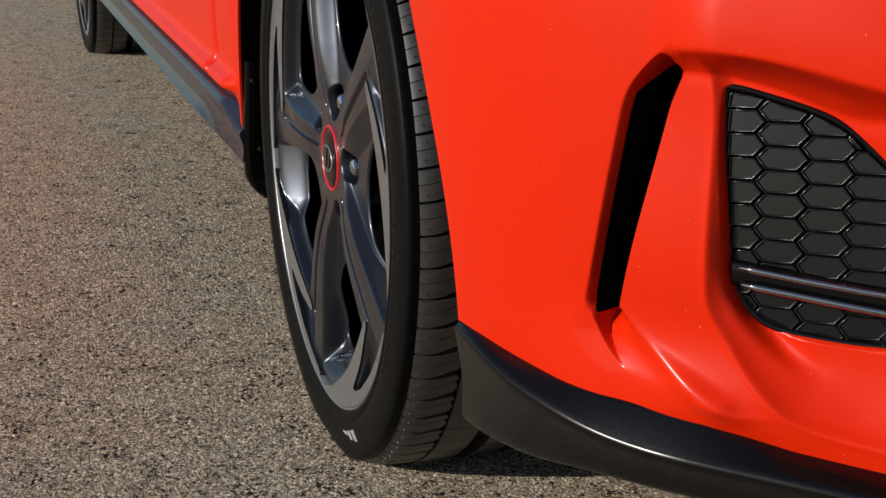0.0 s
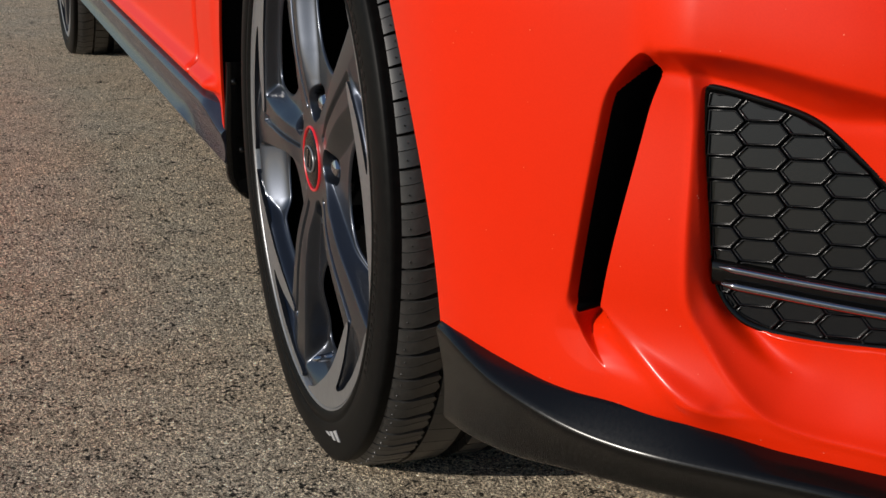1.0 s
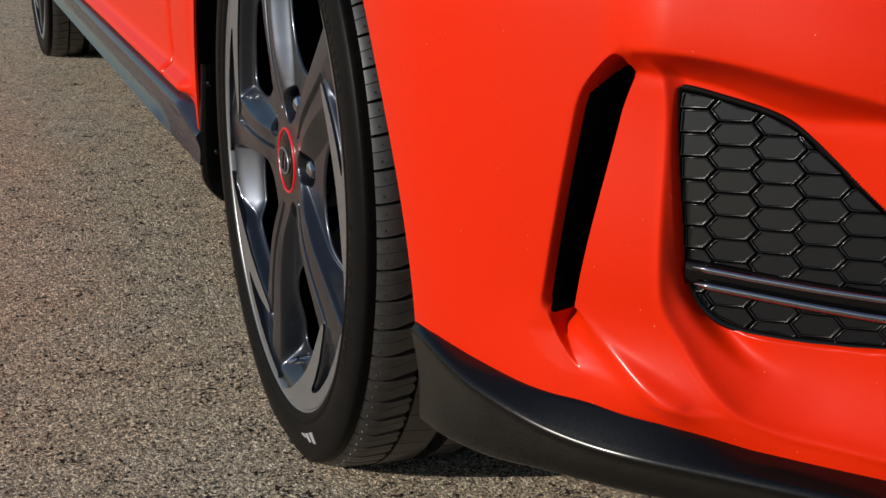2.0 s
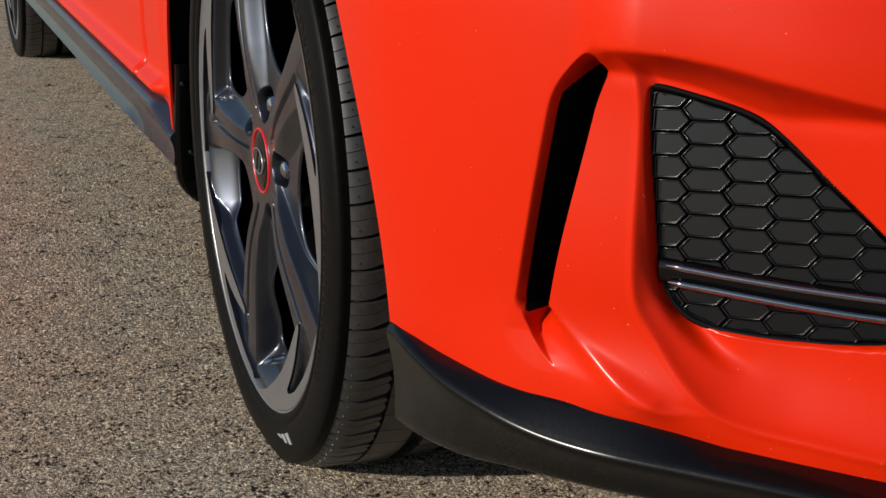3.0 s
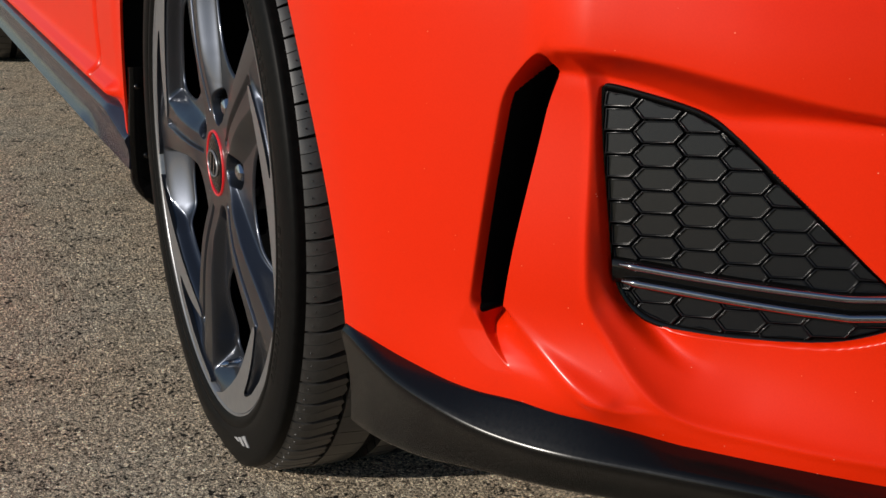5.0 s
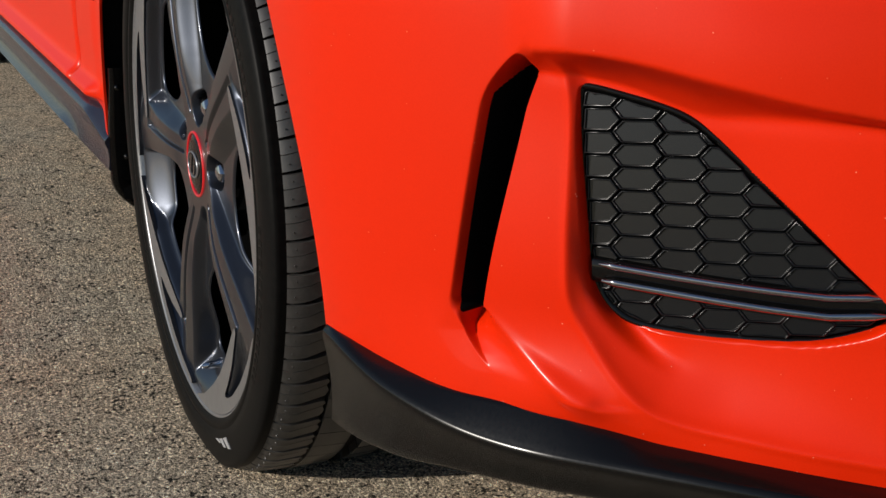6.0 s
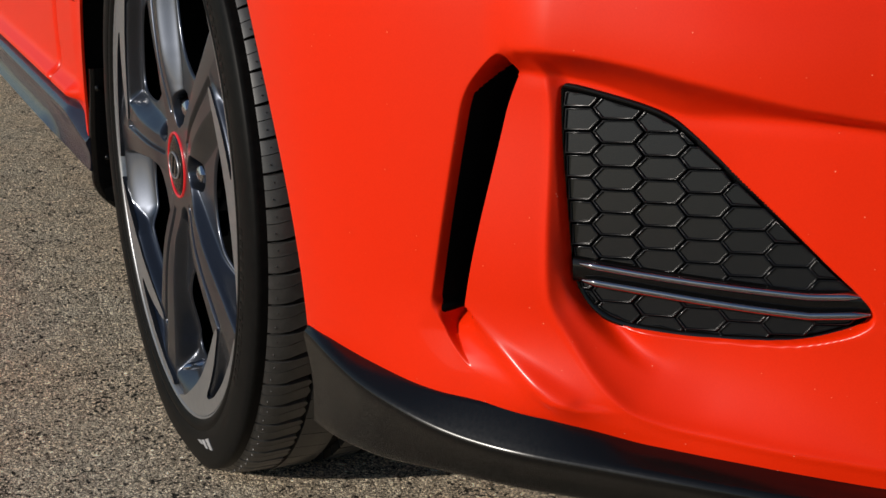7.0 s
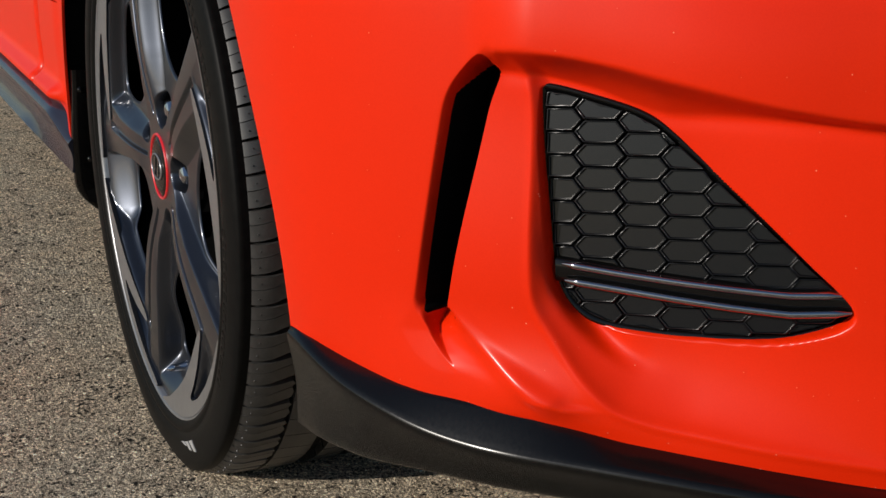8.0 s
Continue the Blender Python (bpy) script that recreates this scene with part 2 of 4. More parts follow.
# the hollow that runs out from the grille's lower corner: height, place, depth
HOLLOW = [(0.299, 0.4000, 0.0), (0.304, 0.3920, 0.0010), (0.312, 0.3800, 0.0050), (0.3215, 0.3690, 0.0092), (0.331, 0.3590, 0.0118), (0.345, 0.3500, 0.0125), (0.362, 0.3440, 0.0065), (0.385, 0.3410, 0.0020), (0.41, 0.340, 0.0)]
RIDGE = [(0.312, 0.53), (0.3235, 0.488), (0.3305, 0.470), (0.3325, 0.44), (0.3325, 0.355), (0.3357, 0.3346), (0.3488, 0.318), (0.3622, 0.3018), (0.3753, 0.2894), (0.3846, 0.2818), (0.3938, 0.2768), (0.4116, 0.2727), (0.4291, 0.2708), (0.4463, 0.2698), (0.48, 0.2665), (0.513, 0.2643), (0.548, 0.261), (0.62, 0.260), (0.9, 0.265)]
BROW = [(0.288, 0.482), (0.302, 0.4915), (0.312, 0.4946), (0.335, 0.4956), (0.360, 0.4946), (0.3906, 0.4905), (0.4156, 0.4857), (0.44, 0.4815), (0.469, 0.4757), (0.4846, 0.4727), (0.50, 0.4703), (0.515, 0.4679), (0.5325, 0.4658), (0.9, 0.455)]
BROW_FOOT = [(0.288, 0.472), (0.310, 0.478), (0.3325, 0.4755), (0.364, 0.471), (0.3857, 0.4635), (0.4073, 0.457), (0.4218, 0.4565), (0.44, 0.4573), (0.47, 0.4578), (0.50, 0.4575), (0.515, 0.4565), (0.534, 0.4545), (0.9, 0.443)]
GRILLE = [(0.3346, 0.4690), (0.3353, 0.4710), (0.3375, 0.4712), (0.349, 0.470), (0.384, 0.4626), (0.401, 0.4572), (0.415, 0.4483), (0.436, 0.4305), (0.4705, 0.403), (0.495, 0.382), (0.519, 0.3616), (0.5275, 0.352),
          (0.5267, 0.3445), (0.5145, 0.3364), (0.491, 0.329), (0.4706, 0.326), (0.439, 0.324), (0.403, 0.3223), (0.371, 0.3242), (0.3565, 0.3317), (0.347, 0.343), (0.3416, 0.359), (0.338, 0.4025), (0.335, 0.4374)]


def chaikin(line, times=3):
    """The same open line with its corners cut."""
    for _ in range(times):
        out = [line[0]]
        for (a, b), (c, d) in zip(line, line[1:]):
            out += [(0.75 * a + 0.25 * c, 0.75 * b + 0.25 * d), (0.25 * a + 0.75 * c, 0.25 * b + 0.75 * d)]
        line = out + [line[-1]]
    return line


FACET, CREASE, RIDGE, BROW, BROW_FOOT = chaikin(FACET), chaikin(CREASE), chaikin(RIDGE, 2), chaikin(BROW), chaikin(BROW_FOOT)
GRILLE = [q for (a, b), (c, d) in zip(GRILLE, GRILLE[1:] + GRILLE[:1]) for q in ((0.75 * a + 0.25 * c, 0.75 * b + 0.25 * d), (0.25 * a + 0.75 * c, 0.25 * b + 0.75 * d))]
GRILLE = [q for (a, b), (c, d) in zip(GRILLE, GRILLE[1:] + GRILLE[:1]) for q in ((0.75 * a + 0.25 * c, 0.75 * b + 0.25 * d), (0.25 * a + 0.75 * c, 0.25 * b + 0.75 * d))]
POCKET = 0.020  # depth of the grille's pocket


def groove(s, z):
    """The depth of the groove that runs down from the slot: a steep wall, then a face rising to the crease."""
    within = inside(FACET + CREASE[::-1] + [(0.2600, 0.3250)], s, z)
    brink, low, deep = (eased(z, [(row[0], row[k]) for row in GROOVE], 0.0010) for k in (1, 2, 3))
    crest = lines(z, [(b, a) for a, b in CREASE[::-1]])
    slope = lines(z, [(0.284, 0.0), (0.300, 0.06), (0.311, 0.12)])
    shelf = np.minimum(np.minimum(0.12 * away(FACET, s, z), slope * away(CREASE, s, z)), 0.0022)
    wall = shelf + (deep - shelf) * np.clip((s - brink) / (low - brink), 0, 1) ** 1.9
    rise = shelf + (deep - shelf) * np.clip((crest - s) / np.maximum(crest - low, 0.0005), 0, 1) ** 1.5
    return np.where(within, np.where(s > low, rise, wall), 0.0)


def dents(s, z):
    """The depth of the bumper's hollows."""
    d = np.zeros(s.shape)
    top, foot = lines(s, BROW), lines(s, BROW_FOOT) + 0.002
    under = np.clip((top - z) / (top - foot), 0, 1)
    under = under + (step(0, 1, under) - under) * step(0.38, 0.48, s)
    fade = 1 - 0.7 * step(0.42, 0.57, s) - 0.3 * step(0.56, 0.72, s)
    # the blade between slot and grille
    left = 0.2746 + 0.234 * (z - 0.329) + 0.0055 * step(0.452, 0.495, z)
    blade = 0.013 * step(0.34, 0.475, z)
    on_blade = (s > left - 0.012) & (z > 0.30)
    d = np.where(on_blade, blade * under, d)
    # the pocket right of the ridge
    pocket = RIDGE + [(0.9, 0.7), (0.312, 0.7)]
    right = inside(pocket, s, z)
    gap = away(RIDGE, s, z)
    bowl = np.maximum(gap * 0.24, 0.0175 * (1 - np.exp(-gap * 54)))
    d = np.where(right, np.minimum(POCKET, blade * (z > 0.34) + bowl) * under * fade, d)
    d = d + 0.0008 * fade * np.exp(-((z - foot) / 0.006) ** 2) * (s > left - 0.004) * step(0.30, 0.32, s) * (under > 0)
    off = s - eased(z, [(row[0], row[1]) for row in HOLLOW], 0.003)
    d = d + eased(z, [(row[0], row[2]) for row in HOLLOW], 0.003) * np.exp(-(off / np.where(off < 0, 0.0042, 0.016)) ** 2) * right
    # the valley under the slot
    within = inside(FACET + CREASE[::-1] + [(0.2600, 0.3250)], s, z)
    d = np.where(within, 0.0, d)
    # a proud nose grows along the crease; a finer edge follows the ridge
    swell = lines(z, [(0.262, 0.0), (0.268, 0.0008), (0.273, 0.0030), (0.2790, 0.0058), (0.287, 0.0046), (0.298, 0.0026), (0.310, 0.0010), (0.325, 0.0)])
    spread = lines(z, [(0.275, 0.0095), (0.287, 0.0078), (0.298, 0.0058), (0.310, 0.0045)])
    d = d - swell * np.exp(-(away(CREASE, s, z) / np.where(z > lines(s, CREASE), spread, 0.0075 + 0.012 * step(0.330, 0.358, s))) ** 2)
    d = d - 0.0003 * np.exp(-(away(CREASE, s, z) / 0.0040) ** 2) * step(0.327, 0.316, z) * step(0.270, 0.284, z)
    nose = sum(lines(z + q, [(0.246, 0.0), (0.262, 0.0040), (0.276, 0.0068), (0.281, 0.0076), (0.292, 0.0051), (0.303, 0.0022), (0.316, 0.0004), (0.324, 0.0)]) for q in np.linspace(-0.006, 0.006, 9)) / 9
    nose = nose * step(0.2480, 0.2700, z)
    d = d - nose * step(0.272, 0.332, s) * (1 - step(0.345, 0.44, s))
    d = d - 0.0011 * np.exp(-(away(RIDGE, s, z) / 0.0032) ** 2) * step(0.50, 0.47, z)
    # the brow stands out over the inlet
    brow = np.exp(-((z - top) / np.where(z > top, 0.07, 0.012)) ** 2)
    d = d - 0.013 * brow * step(0.288, 0.340, s) * fade * (1 - np.where(z > top, 0, under))
    return d - flare(s, z)


def soften(d, times):
    for _ in range(times):
        p = np.pad(d, 1, mode="edge")
        d = (p[:-2, 1:-1] + p[2:, 1:-1] + p[1:-1, :-2] + p[1:-1, 2:] + 2 * d) / 6
    return d


LIP_TOP = [(0.06, 0.2745), (0.1075, 0.275), (0.1396, 0.2742), (0.1742, 0.2706), (0.2054, 0.2685), (0.2325, 0.2668), (0.2575, 0.2664), (0.2802, 0.2671), (0.3009, 0.2679), (0.3209, 0.2686), (0.3401, 0.2681),
           (0.3586, 0.265), (0.3766, 0.261), (0.3946, 0.258), (0.43, 0.2561), (0.464, 0.2544), (0.497, 0.252), (0.53, 0.2491), (0.55, 0.2477), (1.2, 0.238)]


def arch_s(z):
    return 0.1075 - 1.9 * (z - 0.31) ** 2


def lean_s(s0, z):
    """Columns of the bumper's grid lean with the air slot and the groove under it."""
    run = eased(z, [(row[0], row[1] - 0.2488) for row in GROOVE], 0.0010) * step(0.245, 0.290, z)
    return s0 + (0.215 * np.clip(z - 0.330, 0, 0.174) + run + 0.0055 * step(0.452, 0.495, z)) * step(0.19, 0.245, s0) * (1 - step(0.285, 0.378, s0))


def build_bumper():
    pitch = 0.0013
    wall = [0.2478, 0.2484, 0.2488, 0.2492, 0.2496, 0.2500, 0.2504, 0.2508, 0.2512, 0.2516, 0.2523, 0.2530, 0.2538, 0.2546, 0.2552, 0.2558, 0.2564, 0.2570, 0.2576, 0.2584, 0.2594, 0.2606, 0.262, 0.2650, 0.269, 0.2730, 0.2736, 0.2741, 0.2746, 0.2752, 0.2760]
    ss = np.concatenate((np.linspace(0, 1, 60)[:-1] * 0.18, np.arange(0.18, 0.2470, pitch), wall, np.arange(0.2775, 0.56, pitch), np.linspace(0.56, 1.27, 60)))
    ends = [0.3170, 0.3185, 0.3200, 0.3213, 0.3225, 0.3240, 0.3255, 0.3270]
    zs = np.concatenate((np.arange(0.236, 0.316, pitch), ends, np.arange(0.3285, 0.464, 0.0014), np.arange(0.464, 0.499, 0.0008), np.arange(0.499, 0.515, 0.0016), np.linspace(0.517, 0.70, 40)))
    s0, z0 = np.meshgrid(ss, zs, indexing="ij")
    # rows of the grid bend with the slot's roof
    roof = 0.4915
    sag = 72 * np.clip(0.2655 - s0, 0, 0.0175) ** 2 * step(0.205, 0.248, s0) + 0.9 * np.clip(s0 - 0.264, 0, 0.0106) * (1 - step(0.2746, 0.312, s0))
    z = z0 - sag * step(0.39, 0.465, z0) * (1 - step(roof, 0.535, z0))
    edge = arch_s(z)
    s = np.where(s0 < 0.18, edge + (0.18 - edge) * s0 / 0.18, lean_s(s0, z))
    # the hollows, worked out on an even net and softened there
    us, uz = np.arange(0.08, 0.9, 0.001), np.arange(0.232, 0.56, 0.001)
    net = soften(dents(*np.meshgrid(us, uz, indexing="ij")), 3)
    fs = np.clip((s - us[0]) / 0.001, 0, len(us) - 1.001)
    fz = np.clip((z - uz[0]) / 0.001, 0, len(uz) - 1.001)
    i0, j0 = fs.astype(int), fz.astype(int)
    ws, wz = fs - i0, fz - j0
    d = (net[i0, j0] * (1 - ws) + net[i0 + 1, j0] * ws) * (1 - wz) + (net[i0, j0 + 1] * (1 - ws) + net[i0 + 1, j0 + 1] * ws) * wz
    d = d + groove(s, z)
    # the slot: rolled in at its left, sharp at its blade
    floor = 0.3225
    tall = step(floor - 0.006, floor + 0.004, z0) * (1 - step(roof - 0.011, roof + 0.0005, z0))
    slot = (np.clip((s0 - 0.2479) / 0.0105, 0, 1) ** 1.7) * (1 - step(0.2736, 0.2746, s0)) * tall
    d = np.where(slot > 0.001, np.maximum(d, 0.045 * slot), d)
    # tucked in behind the lip
    seam = lines(s, LIP_TOP)
    d = d + 0.03 * step(seam - 0.002, seam - 0.012, z) ** 2
    rim = away(GRILLE + GRILLE[:1], s, z) * np.where(inside(GRILLE, s, z), 1, -1)
    d = d + 0.016 * step(-0.0004, 0.0024, rim)
    x, y, zz = skin(s, z, d)
    rows = [[(x[i, j], y[i, j], zz[i, j]) for j in range(len(zs))] for i in range(len(ss))]
    # the duct's black also stands for shade on the slot's red walls
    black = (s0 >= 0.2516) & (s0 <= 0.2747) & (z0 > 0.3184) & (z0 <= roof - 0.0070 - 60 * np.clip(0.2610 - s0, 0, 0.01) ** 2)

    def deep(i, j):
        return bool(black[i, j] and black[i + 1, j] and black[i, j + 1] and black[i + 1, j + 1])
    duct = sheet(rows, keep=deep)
    # the arch's turned-in edge
    full = [[(p[0] - 0.004, p[1] + 0.030, p[2]) for p in rows[0]], [(p[0] - 0.003, p[1] + 0.003, p[2]) for p in rows[0]]] + rows
    bumper = part("bumper", sheet(full, keep=lambda i, j: i < 2 or not deep(i - 2, j)), RED, car, "glossy orange-red painted bumper with sculpted air inlet")
    part("air_duct", duct, DARK, car, "black air duct in the bumper's slot, with its walls' shade painted black")
    return bumper


bumper = build_bumper()


def build_lip():
    crest = [(0.06, 0.2735), (0.1215, 0.2738), (0.1371, 0.2725), (0.174, 0.2664), (0.1911, 0.2630), (0.2207, 0.2590), (0.2462, 0.2548), (0.2688, 0.2515), (0.29, 0.2498), (0.3104, 0.2496), (0.3654, 0.2494), (0.4351, 0.2490), (0.4892, 0.2475), (1.2, 0.239)]
    out = [(0.06, 0.003), (0.11, 0.005), (0.16, 0.013), (0.20, 0.021), (0.25, 0.028), (0.32, 0.033), (1.2, 0.035)]
    low = [(0.06, 0.182), (0.1074, 0.1882), (0.1596, 0.1950), (0.1968, 0.1990), (0.2283, 0.2050), (0.2553, 0.2095), (0.301, 0.2125), (0.351, 0.2147), (1.2, 0.212)]
    foot = [(0.06, 0.0), (0.11, 0.001), (0.16, 0.005), (0.20, 0.010), (0.25, 0.016), (0.32, 0.021), (1.2, 0.023)]
    ss = np.concatenate((np.linspace(0.1, 0.2, 50)[:-1], np.linspace(0.2, 0.6, 90), np.linspace(0.62, 1.27, 24)))
    rows = []
    for v in ss:
        t, c, o, b, fo = (float(np.mean(lines(v + np.linspace(-0.018, 0.018, 13), k))) for k in (LIP_TOP, crest, out, low, foot))
        t = float(np.mean(lines(v + np.linspace(-0.006, 0.006, 7), LIP_TOP)))
        fl = float(flare(np.array(v), np.array(t)))
        prof = [(t + 0.010, fl - 0.014), (t + 0.001, fl - 0.002), (t, fl + 0.0012)]
        # shelf, hollowed a little, then the rounded crest
        gap = max(o - 0.0029 - fl - 0.0012, 0.0)
        for k in range(1, 9):
            f = k / 8
            prof.append((t + (c - 0.0007 - t) * f + 0.03 * gap * math.sin(f * math.pi), fl + 0.0012 + gap * f))
        rad = 0.0062
        for k in range(1, 9):
            a = radians(35 + 60 * k / 8)
            prof.append((c - rad + rad * math.cos(a) + 0.0002, o - 0.0065 + rad * math.sin(a)))
        z0, o0 = prof[-1]
        for k in range(1, 10):
            f = k / 9
            prof.append((z0 + (b + 0.003 - z0) * f, o0 + (fo - o0) * (0.35 * f + 0.65 * f * f) - 0.003 * math.sin(f * math.pi)))
        prof += [(b + 0.0008, fo - 0.0018), (b, fo - 0.006), (b + 0.001, fo - 0.02), (b + 0.006, fo - 0.09)]
        row = []
        for zz, oo in prof:
            e = float(arch_s(zz)) + 0.002
            k = min(max((v - 0.1) / 0.1, 0.0), 1.0)
            row.append(tuple(float(q) for q in skin(v + (e - 0.1) * (1 - k) ** 2, zz, -oo)))
        rows.append(row)
    first = rows[0]
    rows.insert(0, [(p[0] - 0.004, p[1] + 0.10, p[2]) for p in first])
    rows.insert(1, [(p[0] - 0.002, p[1] + 0.004, p[2]) for p in first])
    bm = sheet(rows)
    part("front_lip", smooth(bm, 50), BLACK_TRIM, car, "satin black plastic front spoiler lip")


build_lip()


def clip_poly(poly, window):
    """Cuts a polygon to a convex window, both turning the same way."""
    out = poly
    for (x0, y0), (x1, y1) in zip(window, window[1:] + window[:1]):
        src, out = out, []
        side = [(x1 - x0) * (y - y0) - (y1 - y0) * (x - x0) for x, y in src]
        for k in range(len(src)):
            a, b, sa, sb = src[k - 1], src[k], side[k - 1], side[k]
            if (sa >= 0) != (sb >= 0):
                t = sa / (sa - sb)
                out.append((a[0] + (b[0] - a[0]) * t, a[1] + (b[1] - a[1]) * t))
            if sb >= 0:
                out.append(b)
        if not out:
            return []
    return out


def build_grille():
    grille = new("grille")
    grille.parent = car
    tagged(grille, "black honeycomb corner grille with two chrome strips")
    # back plate, wrapped on the pocket
    pts = []
    for k in range(41):
        sv = 0.333 + 0.197 * k / 40
        pts.append([tuple(float(v) for v in skin(sv, 0.318 + 0.157 * j / 30, POCKET + 0.005)) for j in range(31)])
    def covered(i, j):
        return bool(inside(GRILLE, np.array(0.333 + 0.197 * (i + 0.5) / 40), np.array(0.318 + 0.157 * (j + 0.5) / 30)))
    part("back_plate", sheet(pts, keep=covered), GRILLE_BLACK, grille)
    # frame round it
    ring, n = [], len(GRILLE)
    cs, cz = 0.41, 0.395
    fine = []
    for k in range(n):
        (a, b), (c, d) = GRILLE[k], GRILLE[(k + 1) % n]
        for f in range(2):
            fine.append((a + (c - a) * f / 2, b + (d - b) * f / 2))
    for k, (a, b) in enumerate(fine):
        p, q = fine[k - 1], fine[(k + 1) % len(fine)]
        tx, tz = q[0] - p[0], q[1] - p[1]
        l = math.hypot(tx, tz)
        nx, nz = tz / l, -tx / l
        if (a - cs) * nx + (b - cz) * nz < 0:
            nx, nz = -nx, -nz
        ring.append([tuple(float(v) for v in skin(a + nx * o, b + nz * o, POCKET + dd)) for o, dd in ((0.0024, 0.012), (0.0022, 0.0010), (0.0012, -0.0006), (-0.0004, -0.0008), (-0.0016, 0.0004), (-0.0040, 0.0016), (-0.0042, 0.006))])
    part("frame", sheet(ring, closed_u=True), GLOSS_BLACK, grille)
    # honeycomb plates
    pitch_s, pitch_z = 0.0267, 0.0143
    half_full, half_flat, half_h = 0.0157, 0.0101, 0.0066
    hexa = [(-half_full, 0), (-half_flat, -half_h), (half_flat, -half_h), (half_full, 0), (half_flat, half_h), (-half_flat, half_h)]
    window = [(cs + (a - cs) * 0.962, cz + (b - cz) * 0.958) for a, b in GRILLE][::-1]
    shared = {}

    def plate_mesh(poly):
        key = tuple((round(a, 5), round(b, 5)) for a, b in poly)
        if key in shared:
            return shared[key]
        mx, mz = sum(a for a, _ in poly) / len(poly), sum(b for _, b in poly) / len(poly)
        bm = bmesh.new()
        loops = []
        for k, hgt in ((1.0, -0.004), (1.0, 0.0012), (0.98, 0.0019), (0.95, 0.00245), (0.915, 0.0027), (0.86, 0.0027), (0.825, 0.00245), (0.795, 0.0019), (0.775, 0.0012)):
            loop = []
            for a, b in poly:
                da, db = a - mx, b - mz
                l = math.hypot(da, db) + 1e-9
                cut = (1 - k) * 0.0085 / l * 1.0
                cut = min(cut, 0.9)
                loop.append(bm.verts.new((mx + da * (1 - cut), mz + db * (1 - cut), hgt)))
            loops.append(loop)
        for lo, hi in zip(loops, loops[1:]):
            for k in range(len(lo)):
                bm.faces.new((lo[k - 1], lo[k], hi[k], hi[k - 1]))
        bm.faces.new(loops[-1])
        me = bpy.data.meshes.new("honeycomb_plate")
        bmesh.ops.recalc_face_normals(bm, faces=bm.faces)
        smooth(bm, 50)
        bm.to_mesh(me)
        bm.free()
        me.materials.append(GRILLE_BLACK)
        shared[key] = me
        return me

    for k in range(0, 8):
        for r in range(-12, 12):
            s0, z0 = 0.3445 + pitch_s * k, 0.4515 - 0.0055 * k - pitch_z * r
            tilt = 0.00165 / pitch_s
            cell = [(s0 + a, z0 + b + a * tilt) for a, b in hexa]
            cut = clip_poly(cell, window)
            if len(cut) < 3:
                continue
            area = abs(sum(a[0] * b[1] - b[0] * a[1] for a, b in zip(cut, cut[1:] + cut[:1]))) / 2
            if area < 1.2e-5:
                continue
            local = [(a - s0, b - z0) for a, b in cut]
            ob = new("honeycomb_plate", plate_mesh(local))
            ob.parent = grille
            ob.matrix_basis = skin_frame(s0, z0, POCKET + 0.001) @ Matrix.Rotation(radians(-11), 4, "X")
    # chrome strips
    for line, r0 in (([(0.3505, 0.3636), (0.3876, 0.3615), (0.4226, 0.3603), (0.4567, 0.3596), (0.490, 0.3589), (0.5205, 0.3611)], 0.0022),
                     ([(0.3520, 0.3530), (0.3877, 0.3513), (0.4228, 0.3496), (0.4571, 0.3482), (0.491, 0.3473), (0.5255, 0.3506)], 0.0023)):
        rows = []
        for k in range(61):
            sv = line[0][0] + (line[-1][0] - line[0][0]) * k / 60
            zv = float(lines(sv, line))
            ends = min(1.0, 0.25 + 3 * min(k, 60 - k) / 12)
            rows.append([tuple(float(v) for v in skin(sv, zv + r0 * ends * math.sin(a) * 1.15, POCKET - 0.008 - r0 * ends * math.cos(a) * 1.2)) for a in [2 * math.pi * j / 14 for j in range(14)]])
        part("chrome_strip", sheet(rows, closed_v=True), CHROME, grille, "polished chrome strip")
    # black bar that carries the strips
    rows = []
    for k in range(41):
        sv = 0.345 + 0.180 * k / 40
        zv = float(lines(sv, [(0.345, 0.3585), (0.42, 0.355), (0.49, 0.353), (0.526, 0.355)]))
        hh = 0.0078
        rows.append([tuple(float(v) for v in skin(sv, zv + a * hh, POCKET - b)) for a, b in ((1.0, -0.004), (1.0, 0.004), (0.8, 0.0058), (0.0, 0.0062), (-0.8, 0.0058), (-1.0, 0.004), (-1.0, -0.004))])
    part("strip_carrier", sheet(rows), GLOSS_BLACK, grille, "gloss black bar behind the strips")


build_grille()


# ---------------------------------------------------------------- wheels
HUB = Vector((0, 0, 0.313))


def polar(points):
    return [(r * math.cos(radians(a)), r * math.sin(radians(a))) for r, a in points]


# One fifth of the rim, in polar places: radius, degrees. The opening between two spokes, low down.
WINDOW = [(0.097, 0), (0.099, -12), (0.113, -22), (0.138, -26), (0.172, -27), (0.190, -27), (0.197, -22), (0.199, -15), (0.200, -9), (0.1995, -4), (0.194, 3), (0.185, 11), (0.177, 18),
          (0.170, 20.5), (0.162, 21.5), (0.145, 21), (0.125, 18.5), (0.107, 12.5)]
